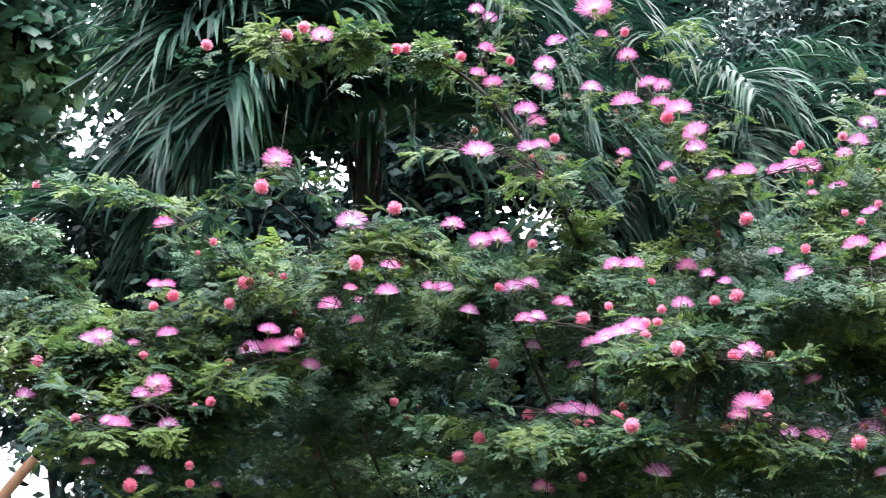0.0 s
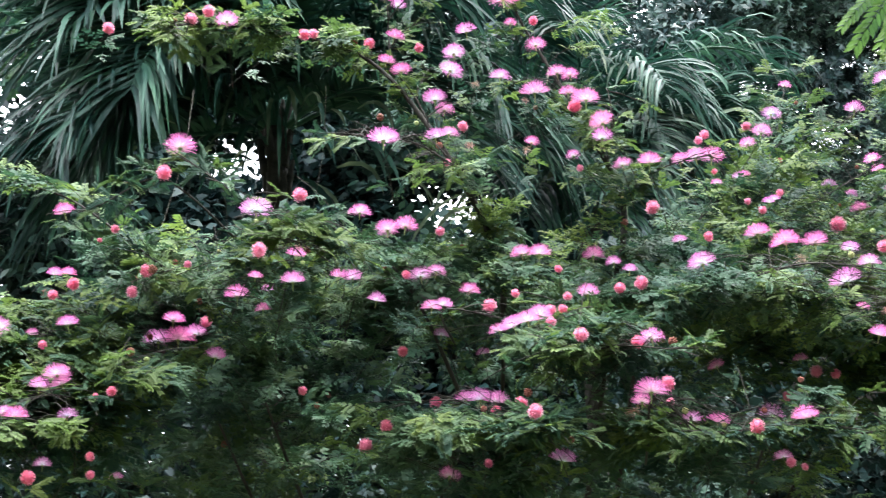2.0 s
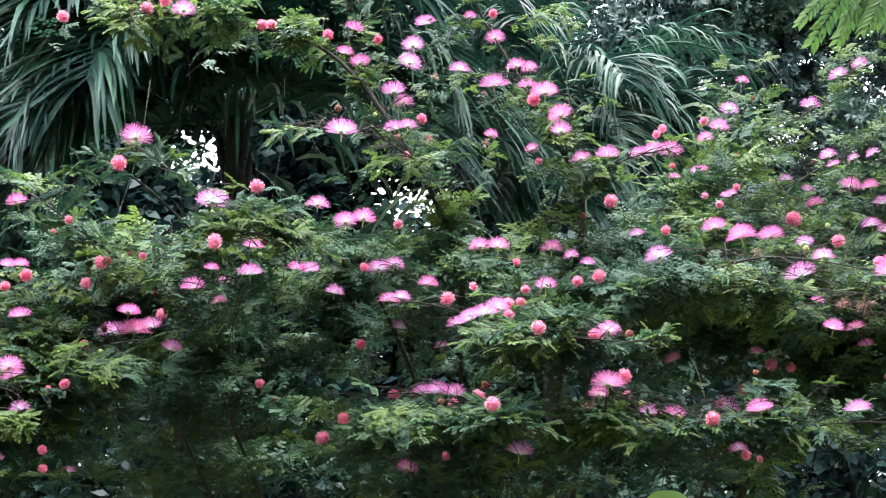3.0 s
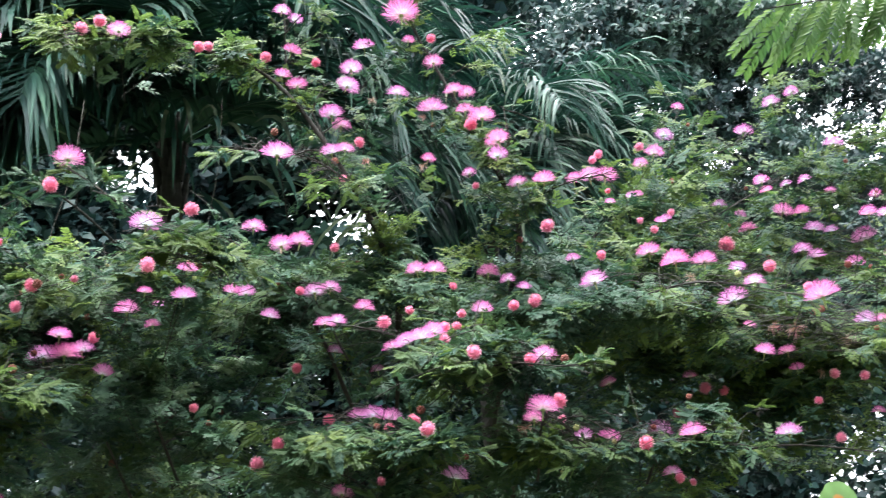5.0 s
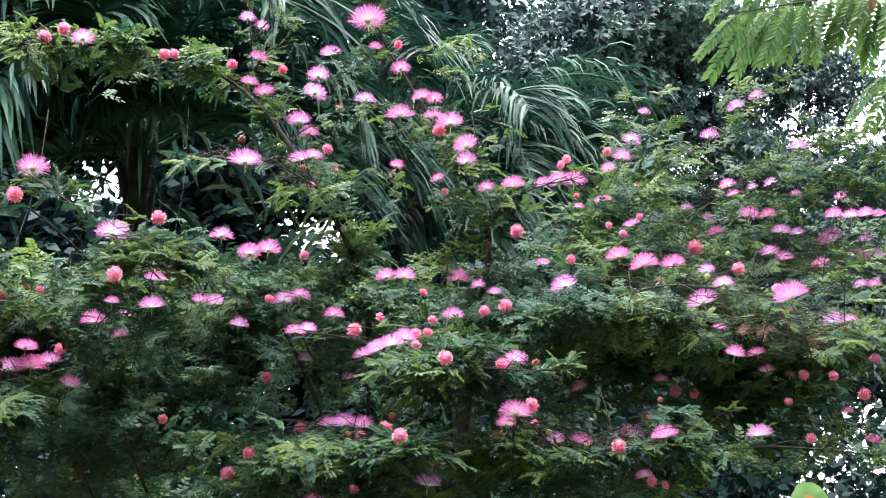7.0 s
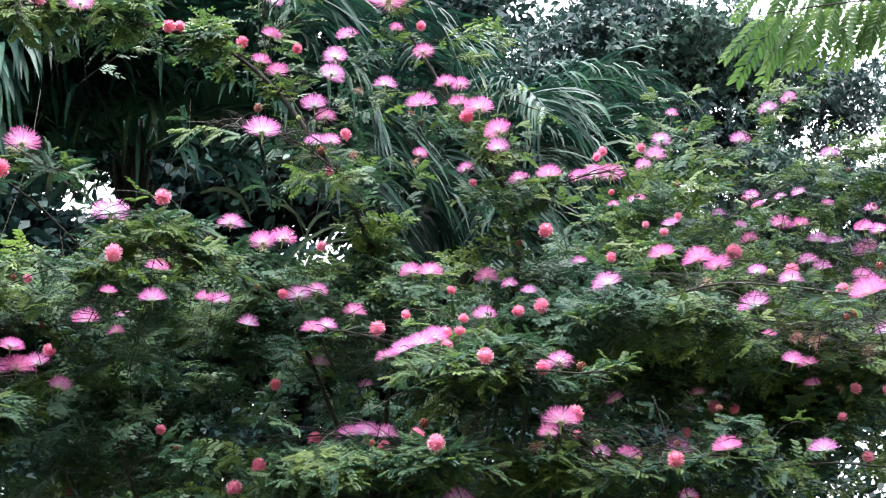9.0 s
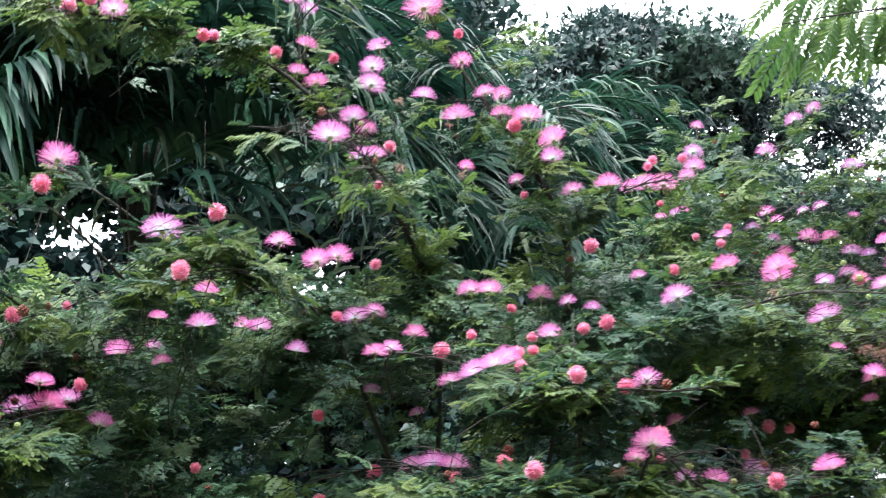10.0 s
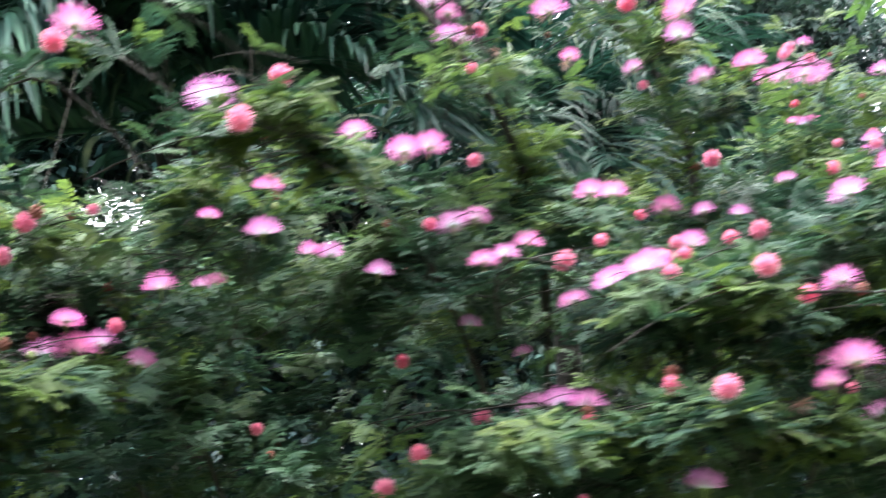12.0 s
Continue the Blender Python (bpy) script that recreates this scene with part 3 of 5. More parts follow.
def fuzzy_mesh(name, seed, mat):
    """A ball of packed, just opening filaments, one unit across."""
    r = np.random.default_rng(seed)
    bm = bmesh.new()
    bmesh.ops.create_icosphere(bm, subdivisions=2, radius=0.4)
    core = np.array([v.co[:] for v in bm.verts]) * np.array([1, 1, 1.05])
    tris = np.array([[v.index for v in f.verts] + [f.verts[0].index] for f in bm.faces])
    bm.free()
    pieces = []
    for k in range(330):
        d = unit(r.normal(0, 1, 3) + np.array([0, 0, 0.35]))
        side = unit(np.cross(d, r.normal(0, 1, 3)))
        a, c = d * 0.36, d * r.uniform(0.43, 0.58) + side * r.normal(0, 0.02)
        w = np.cross(side, d) * r.uniform(0.014, 0.024)
        pieces.append((np.array([a - w, a + w, c + w * 0.8, c - w * 0.8]), np.array([(0, 1, 2, 3)])))
    v, q = join(pieces)
    faces = [tuple(t[:3]) for t in tris.tolist()] + [tuple(x) for x in (q + len(core)).tolist()]
    return mesh_from(name, np.vstack([core, v]), faces, mat)


BUDS = [fuzzy_mesh("coral_bud", 30 + s, CORAL) for s in range(3)]
GREENS = knobbly_mesh("green_bud", 40, GREEN_BUD, 0.2)
RUSTS = knobbly_mesh("rust_bud", 41, RUST, 0.16)


def calyx_mesh():
    bm = bmesh.new()
    bmesh.ops.create_icosphere(bm, subdivisions=1, radius=0.075)
    bmesh.ops.create_cone(bm, segments=6, radius1=0.012, radius2=0.03, depth=0.3, matrix=Matrix.Translation((0, 0, -0.19)))
    me = bpy.data.meshes.new("calyx")
    bm.to_mesh(me)
    bm.free()
    me.materials.append(GREEN_BUD)
    return me


CALYX = calyx_mesh()


blooms = []


def bearing_twig(p, size):
    """The leafy twig that carries a flower."""
    back = unit(np.array([rng.normal(0, 0.5), rng.uniform(0.3, 1.0), rng.uniform(-0.55, -0.1)]))
    blooms.append((*p, size))
    foot = np.array(p) - np.array([0, 0, size * 0.5])
    spray(foot + back * rng.uniform(0.1, 0.2), foot, int(rng.integers(6, 10)), rng.uniform(0.8, 1.05), 0.25, 0.1, fresh_lit=0.5 if p[1] < 2.6 or p[2] > 2.2 else 0.1)


def flower(x, y, z, size):
    tilt = Euler((rng.normal(0, 0.17), rng.normal(0, 0.17), rng.uniform(0, 6.28)))
    m = HERE @ Matrix.LocRotScale((x, y, z - size * 0.24), tilt, (size * 1.12, size * 1.12, size * rng.uniform(0.95, 1.2)))
    ob = part("flower", PUFFS[int(rng.integers(5))], shrub, "pink powder puff flower, pale at its heart", m)
    part("calyx", CALYX, ob, "small green calyx")
    bearing_twig((x, y, z), size)


def wilted(x, y, z, size):
    m = HERE @ Matrix.LocRotScale((x, y, z), Euler((rng.normal(0, 0.4), rng.normal(0, 0.4), rng.uniform(0, 6))), (size,) * 3)
    part("wilted_flower", WILTED[int(rng.integers(2))], shrub, "faded brownish pink flower", m)
    bearing_twig((x, y, z), size)


def bud(x, y, z, size):
    m = HERE @ Matrix.LocRotScale((x, y, z), Euler((rng.normal(0, 0.4), rng.normal(0, 0.4), rng.uniform(0, 6))), (size * 0.94, size * 0.94, size * rng.uniform(0.9, 1.12)))
    part("flower_bud", BUDS[int(rng.integers(3))], shrub, "coral pink opening bud ball", m)
    bearing_twig((x, y, z), size)


for spot in (
    (-0.773, 2.200, 1.794, 0.034), (-0.648, 2.200, 1.672, 0.025), (-0.645, 2.150, 1.746, 0.027), (-0.642, 2.150, 1.891, 0.043),
    (-0.624, 2.150, 1.898, 0.041), (-0.605, 2.300, 1.903, 0.026), (-0.576, 2.050, 1.739, 0.025), (-0.558, 2.050, 1.735, 0.041),
    (-0.556, 2.300, 2.144, 0.039), (-0.555, 2.250, 2.010, 0.028), (-0.533, 2.100, 1.787, 0.034), (-0.531, 2.250, 2.012, 0.030),
    (-0.521, 2.100, 1.654, 0.030), (-0.514, 2.200, 1.910, 0.038), (-0.504, 2.100, 1.810, 0.044), (-0.495, 2.100, 1.792, 0.034),
    (-0.484, 2.100, 1.737, 0.036), (-0.406, 2.150, 1.629, 0.023), (-0.405, 2.525, 1.923, 0.060), (-0.375, 2.525, 1.962, 0.045),
):
    flower(*spot)
for spot in (
    (-0.371, 2.497, 1.961, 0.041), (-0.364, 2.525, 1.930, 0.065), (-0.315, 2.160, 2.239, 0.054), (-0.333, 2.550, 1.939, 0.049),
    (-0.262, 2.338, 1.864, 0.041), (-0.239, 2.200, 2.505, 0.042), (-0.249, 2.590, 2.027, 0.052), (-0.193, 2.734, 2.061, 0.032),
    (-0.169, 2.127, 1.982, 0.026), (-0.167, 2.278, 1.947, 0.028), (-0.160, 2.021, 2.086, 0.054), (-0.107, 2.220, 1.993, 0.044),
    (-0.100, 2.191, 2.037, 0.036), (-0.028, 2.587, 2.067, 0.037), (0.003, 2.583, 2.064, 0.042), (0.019, 2.280, 2.142, 0.043),
    (0.053, 2.412, 1.986, 0.037), (0.058, 1.883, 2.172, 0.050), (0.072, 2.226, 2.094, 0.045), (0.074, 2.476, 2.678, 0.035),
):
    flower(*spot)
for spot in (
    (0.076, 2.469, 2.524, 0.038), (0.095, 2.485, 2.587, 0.040), (0.104, 2.493, 2.664, 0.033), (0.107, 2.238, 2.104, 0.043),
    (0.108, 2.453, 2.497, 0.044), (0.138, 2.290, 2.016, 0.044), (0.153, 2.198, 1.939, 0.036), (0.169, 2.289, 2.023, 0.037),
    (0.174, 2.173, 1.939, 0.033), (0.177, 2.391, 2.330, 0.046), (0.186, 2.529, 2.461, 0.053), (0.191, 2.499, 1.925, 0.033),
    (0.192, 2.324, 1.632, 0.044), (0.206, 2.511, 2.429, 0.041), (0.209, 2.438, 2.352, 0.040), (0.219, 2.500, 2.519, 0.050),
    (0.223, 2.303, 1.775, 0.044), (0.232, 2.554, 2.579, 0.049), (0.233, 2.285, 1.985, 0.039), (0.248, 2.272, 1.774, 0.046),
):
    flower(*spot)
for spot in (
    (0.277, 2.719, 2.699, 0.049), (0.278, 2.265, 1.770, 0.050), (0.290, 2.598, 1.895, 0.030), (0.292, 2.305, 1.909, 0.040),
    (0.304, 2.179, 1.902, 0.046), (0.324, 2.127, 1.905, 0.049), (0.344, 2.607, 2.544, 0.047), (0.346, 2.347, 2.071, 0.040),
    (0.353, 2.169, 1.920, 0.041), (0.355, 2.606, 2.746, 0.082), (0.372, 2.617, 2.674, 0.030), (0.387, 2.377, 2.079, 0.045),
    (0.391, 2.200, 1.655, 0.048), (0.401, 2.530, 2.359, 0.031), (0.432, 2.624, 2.629, 0.045), (0.445, 2.749, 2.560, 0.068),
    (0.476, 2.330, 1.986, 0.042), (0.484, 2.474, 2.313, 0.031), (0.487, 2.662, 2.574, 0.046), (0.500, 2.591, 2.500, 0.042),
):
    flower(*spot)
for spot in (
    (0.508, 2.606, 2.547, 0.037), (0.516, 2.470, 2.446, 0.059), (0.521, 2.099, 1.752, 0.036), (0.524, 2.041, 1.770, 0.055),
    (0.527, 2.361, 2.356, 0.050), (0.532, 2.393, 2.331, 0.043), (0.534, 2.061, 1.863, 0.043), (0.534, 2.549, 2.109, 0.046),
    (0.561, 2.468, 2.075, 0.033), (0.575, 2.382, 2.041, 0.030), (0.587, 2.456, 2.290, 0.040), (0.625, 2.371, 2.273, 0.047),
    (0.644, 2.220, 1.726, 0.040), (0.690, 2.210, 1.722, 0.042), (0.705, 2.301, 2.045, 0.053), (0.713, 2.488, 2.126, 0.031),
    (0.740, 2.547, 2.324, 0.039), (0.781, 2.561, 2.338, 0.049), (0.792, 2.031, 1.719, 0.045), (0.820, 2.567, 2.343, 0.054),
):
    flower(*spot)
for spot in (
    (0.827, 2.162, 2.060, 0.052), (0.843, 2.698, 1.875, 0.039), (0.865, 2.419, 1.747, 0.053), (0.870, 2.437, 2.135, 0.051),
    (0.884, 2.745, 2.324, 0.026), (0.926, 2.025, 1.991, 0.037), (0.950, 2.598, 1.665, 0.040), (0.985, 2.675, 2.258, 0.028),
    (0.992, 2.899, 2.381, 0.033), (0.998, 2.833, 2.451, 0.038), (0.999, 1.914, 1.949, 0.058), (1.004, 2.889, 2.382, 0.028),
    (1.009, 2.700, 2.271, 0.026), (1.048, 2.414, 2.029, 0.064), (1.052, 2.580, 2.146, 0.057), (1.058, 2.303, 1.896, 0.040),
    (1.069, 2.242, 1.730, 0.049), (1.070, 2.437, 2.099, 0.037), (1.084, 2.970, 2.526, 0.051), (1.121, 2.512, 1.982, 0.029),
):
    flower(*spot)
for spot in (
    (1.137, 2.948, 1.916, 0.037), (1.214, 3.240, 2.667, 0.053), (1.258, 2.623, 1.940, 0.043), (1.360, 3.499, 2.842, 0.040),
    (1.395, 2.868, 1.925, 0.038), (1.414, 3.345, 2.482, 0.041), (1.503, 3.401, 2.461, 0.036), (1.506, 3.353, 2.410, 0.051),
    (1.513, 2.716, 2.028, 0.052), (1.515, 2.699, 1.802, 0.031), (1.531, 2.667, 2.023, 0.038), (1.576, 2.703, 1.730, 0.039),
    (1.604, 3.555, 2.787, 0.061), (1.618, 3.233, 2.321, 0.056), (1.686, 3.506, 2.875, 0.057), (1.698, 3.307, 2.318, 0.054),
    (1.759, 3.429, 2.433, 0.059), (1.767, 3.520, 2.918, 0.047), (1.782, 3.032, 2.179, 0.040), (1.787, 3.699, 2.558, 0.067),
):
    flower(*spot)
for spot in (
    (1.802, 3.273, 2.287, 0.056), (1.823, 3.443, 2.428, 0.046), (1.823, 3.029, 2.180, 0.040), (1.835, 3.658, 2.544, 0.056),
    (1.917, 3.929, 2.717, 0.041), (1.960, 4.188, 2.762, 0.048), (2.018, 3.797, 2.654, 0.043), (2.043, 3.632, 2.454, 0.083),
    (2.046, 4.035, 2.766, 0.050), (2.049, 3.800, 2.838, 0.065), (2.050, 4.423, 2.866, 0.063), (2.126, 3.607, 2.396, 0.062),
    (2.136, 3.528, 2.373, 0.057), (2.289, 3.838, 2.500, 0.055), (2.330, 4.110, 2.660, 0.067), (2.333, 4.051, 2.720, 0.046),
    (2.429, 3.960, 2.622, 0.049), (2.496, 4.162, 2.679, 0.064), (2.587, 4.433, 2.744, 0.063),
):
    flower(*spot)
for spot in (
    (-0.852, 2.400, 2.248, 0.018), (-0.755, 2.200, 1.853, 0.023), (-0.647, 2.100, 1.741, 0.018), (-0.558, 2.200, 1.865, 0.017),
    (-0.544, 2.200, 1.957, 0.019), (-0.531, 2.050, 1.625, 0.025), (-0.508, 2.200, 1.977, 0.023), (-0.486, 2.300, 2.081, 0.011),
    (-0.476, 2.250, 2.498, 0.024), (-0.442, 2.100, 1.660, 0.016), (-0.440, 2.100, 1.629, 0.016), (-0.437, 2.200, 2.081, 0.017),
    (-0.437, 2.100, 1.764, 0.010), (-0.410, 2.100, 1.771, 0.018), (-0.401, 2.200, 1.962, 0.023), (-0.376, 2.200, 2.001, 0.027),
    (-0.320, 2.022, 2.142, 0.026), (-0.306, 2.180, 2.490, 0.027), (-0.301, 2.200, 2.014, 0.015), (-0.312, 2.567, 1.956, 0.025),
):
    bud(*spot)
for spot in (
    (-0.275, 2.202, 2.516, 0.025), (-0.135, 1.800, 1.960, 0.023), (-0.115, 2.799, 1.827, 0.024), (-0.097, 2.347, 2.528, 0.025),
    (-0.086, 2.042, 2.108, 0.027), (-0.079, 2.373, 2.540, 0.023), (0.030, 2.342, 1.682, 0.029), (0.040, 2.500, 2.570, 0.026),
    (0.070, 2.290, 1.717, 0.026), (0.111, 2.301, 2.012, 0.020), (0.116, 2.698, 1.906, 0.026), (0.150, 2.506, 2.564, 0.022),
    (0.170, 2.374, 1.765, 0.027), (0.178, 2.304, 2.100, 0.020), (0.198, 2.354, 2.256, 0.016), (0.242, 2.463, 2.368, 0.023),
    (0.261, 2.260, 1.643, 0.019), (0.267, 2.246, 1.941, 0.030), (0.274, 2.238, 1.740, 0.019), (0.290, 1.989, 1.737, 0.021),
):
    bud(*spot)
for spot in (
    (0.296, 1.872, 1.715, 0.027), (0.317, 2.238, 1.964, 0.017), (0.370, 2.155, 1.896, 0.023), (0.375, 2.184, 1.923, 0.023),
    (0.384, 1.932, 1.844, 0.026), (0.396, 2.169, 1.923, 0.019), (0.420, 2.247, 1.959, 0.019), (0.424, 2.602, 2.671, 0.022),
    (0.425, 2.372, 2.036, 0.016), (0.493, 2.488, 2.424, 0.031), (0.499, 2.482, 2.281, 0.017), (0.524, 2.123, 1.855, 0.026),
    (0.548, 2.360, 1.994, 0.025), (0.580, 2.139, 1.780, 0.027), (0.594, 2.364, 2.005, 0.029), (0.598, 2.197, 1.751, 0.017),
    (0.706, 2.035, 1.696, 0.027), (0.736, 2.798, 2.268, 0.035), (0.758, 2.423, 2.115, 0.021), (0.793, 2.572, 2.373, 0.020),
):
    bud(*spot)
for spot in (
    (0.814, 2.592, 2.393, 0.022), (0.865, 2.696, 2.333, 0.015), (0.935, 2.578, 2.210, 0.020), (0.953, 2.729, 2.268, 0.018),
    (0.967, 2.599, 1.644, 0.025), (0.988, 2.573, 1.634, 0.017), (1.012, 2.875, 2.503, 0.025), (1.045, 2.758, 2.297, 0.021),
    (1.058, 2.843, 1.807, 0.024), (1.108, 2.184, 2.004, 0.023), (1.146, 2.437, 2.097, 0.030), (1.176, 2.947, 1.877, 0.034),
    (1.226, 2.947, 1.870, 0.028), (1.267, 2.954, 2.261, 0.045), (1.320, 2.612, 1.815, 0.022), (1.351, 2.580, 1.727, 0.027),
    (1.417, 2.711, 1.888, 0.026), (1.490, 2.704, 1.883, 0.026), (1.567, 2.704, 1.837, 0.031), (1.617, 2.720, 1.925, 0.029),
):
    bud(*spot)
for spot in (
    (-0.096, 2.188, 2.045, 0.021), (0.254, 2.435, 2.319, 0.026), (0.277, 2.528, 2.490, 0.024), (0.384, 2.503, 2.330, 0.024),
    (0.417, 2.711, 2.515, 0.023), (0.524, 2.185, 1.733, 0.038), (0.970, 2.456, 2.075, 0.035), (1.171, 2.497, 1.973, 0.036),
    (1.265, 2.586, 1.982, 0.054), (1.401, 2.747, 1.896, 0.029), (1.448, 2.691, 1.972, 0.056),
):
    wilted(*spot)


# small closed buds, green and rust red, beside the twig tips
for i in rng.choice(len(leaf_at), 190, replace=False):
    p = leaf_at[i] + np.array([rng.normal(0, 0.01), -0.012, rng.uniform(0.012, 0.03)])
    if min(np.linalg.norm(p - np.array(b[:3])) for b in blooms) < 0.045:
        continue
    size = rng.uniform(0.006, 0.0105)
    green = rng.random() < 0.55
    part("closed_bud", GREENS if green else RUSTS, shrub, "small green bud" if green else "small rust red bud",
         HERE @ Matrix.LocRotScale(Vector(p), Euler((0, 0, rng.uniform(0, 6))), (size * (1 if green else 1.5),) * 3))

# stems from the ground
for foot, top, r in (((0.35, 2.95), (0.34, 2.6, 1.96), 0.022), ((0.5, 3.0), (0.59, 2.6, 2.01), 0.02), ((0.6, 3.05), (0.68, 2.7, 2.03), 0.02), ((0.25, 3.0), (-0.2, 2.8, 1.8), 0.018),
                     ((0.75, 3.0), (1.0, 2.8, 1.75), 0.018), ((0.2, 2.9), (-0.3, 2.75, 1.75), 0.016), ((0.9, 3.2), (1.5, 3.3, 2.1), 0.02)):
    mid = np.array([(foot[0] * 1.6 + top[0]) / 2.6, (foot[1] + top[1]) / 2 + 0.3, top[2] * 0.55])
    line = smooth_line([(foot[0], foot[1] + 0.3, -0.05), mid, top], 0.08)
    v, q = tube(line, r, r * 0.16, 8, 0.1, rng)
    part("stem", mesh_quads("stem", v, q, TWIG), shrub, "dark woody stem", HERE)

v, q = join(twig_pieces)
tagged(part("twigwork", mesh_quads("twigwork", v, q, TWIG), shrub, m=HERE), kind="stuff")

# leaves hiding a flower from three camera positions are left out
LA, LW = np.array(leaf_at), np.array(leaf_way)
LW = LW / np.linalg.norm(LW, axis=1, keepdims=True) * np.array(leaf_size)[:, None]
clear = np.ones(len(LA), bool)
# leaves thinned along the camera's sight lines so the sky behind shows
for a, c, r in (((-0.26, 1.9, 1.92), (-0.4, 3.4, 2.4), 0.05), ((-0.22, 1.9, 2.0), (-0.34, 3.4, 2.45), 0.045), ((-0.25, 1.9, 2.05), (-0.38, 3.4, 2.5), 0.045)):
    a, c = np.array(a), np.array(c)
    mid_leaf = LA + LW * 0.03 - a
    u = np.clip(mid_leaf @ (c - a) / ((c - a) @ (c - a)), 0, 1)
    clear &= (np.linalg.norm(mid_leaf - u[:, None] * (c - a), axis=1) > r * 1.25) | (rng.random(len(LA)) < 0.1)
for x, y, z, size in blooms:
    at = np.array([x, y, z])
    for camera_spot in ((0.03, 0.01, 1.6), (-0.06, 0.38, 1.58), (-0.14, 0.8, 1.57)):
        d = np.array(camera_spot) - at
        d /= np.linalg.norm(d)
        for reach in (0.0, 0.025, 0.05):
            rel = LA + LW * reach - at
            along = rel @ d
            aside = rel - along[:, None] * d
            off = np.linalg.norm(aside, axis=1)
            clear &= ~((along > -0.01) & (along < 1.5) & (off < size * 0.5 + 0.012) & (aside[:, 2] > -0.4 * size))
    above = LA + LW * 0.03 - at
    clear &= ~((above[:, 2] > 0) & (above[:, 2] < 0.15) & (np.hypot(above[:, 0], above[:, 1] + 0.25 * above[:, 2]) < size * 0.5 + 0.025))
leaf_at, leaf_way, leaf_up, leaf_size, leaf_new_lit = ([v for v, c in zip(values, clear) if c] for values in (leaf_at, leaf_way, leaf_up, leaf_size, leaf_new_lit))

# leaves: the foremost ones are parts of their own, the rest one mesh of foliage
LA, LU, LS = np.array(leaf_at), np.array(leaf_up), np.array(leaf_size)
LF = basis(np.array(leaf_way), LU)
kind_of = rng.integers(0, len(LEAVES), len(LA))
front = set(np.argsort(LA[:, 1] + 0.15 * np.abs(LA[:, 0] - 0.4))[:300].tolist())
# right side leaves also take it at random, coloured as sunlit
fresh_lit_leaf = np.array(leaf_new_lit, bool) | ((LA[:, 0] > 0.85) & (np.random.default_rng(44).random(len(LA)) < 0.4))
leaf_meshes = [[mesh_quads("leaf", *t, m) for t in LEAVES] for m in (SHRUB_LEAF, NEW_LIT_LEAF)]
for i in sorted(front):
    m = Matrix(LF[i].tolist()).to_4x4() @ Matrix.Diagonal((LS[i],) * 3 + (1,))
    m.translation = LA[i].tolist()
    part("leaf", leaf_meshes[int(fresh_lit_leaf[i])][kind_of[i]], shrub, m=HERE @ m)
rest = np.array([i not in front for i in range(len(LA))])
deep = LA[:, 1] > 2.95
outer = LA[:, 1] < np.partition(LA[:, 1], 4500)[4500]
for name, mat, grown in (("foliage", SHRUB_LEAF, ~fresh_lit_leaf), ("new_foliage", NEW_LIT_LEAF, fresh_lit_leaf)):
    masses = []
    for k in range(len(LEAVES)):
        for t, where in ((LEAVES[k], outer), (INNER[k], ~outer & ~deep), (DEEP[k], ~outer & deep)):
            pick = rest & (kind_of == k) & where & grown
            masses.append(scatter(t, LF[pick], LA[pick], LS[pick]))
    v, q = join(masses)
    tagged(part(name, mesh_quads(name, v, q, mat), shrub, m=HERE), "feathery green leaves" if mat is SHRUB_LEAF else "yellow green new growth and leaves coloured as lit", kind="stuff")


# ---- palms ----
def strap(base, way, face, length, width, weight, r):
    """A long leaflet, folded along its midrib, that arches over and hangs; three vertices a ring."""
    pts, d, at = [base], unit(way), np.array(base, float)
    for k in range(5):
        at = at + d * length / 5
        d = unit(d + np.array([0, 0, -weight * (0.5 + 0.35 * k)]) + r.normal(0, 0.05, 3))
        pts.append(at)
    v = []
    twist = r.normal(0, 0.35)
    for k, wk in enumerate((0.35, 0.85, 1.0, 0.95, 0.65, 0.05)):
        along = unit(pts[min(5, k + 1)] - pts[max(0, k - 1)])
        across = unit(np.cross(face, along) + 1e-6)
        out = np.cross(along, across)
        turn = twist * k / 5
        across, out = across * math.cos(turn) + out * math.sin(turn), out * math.cos(turn) - across * math.sin(turn)
        v += [pts[k] - across * width * wk + out * width * wk * 0.3, pts[k], pts[k] + across * width * wk + out * width * wk * 0.3]
    return np.array(v), np.array([(3 * k + j, 3 * k + j + 1, 3 * k + j + 4, 3 * k + j + 3) for k in range(5) for j in (0, 1)])


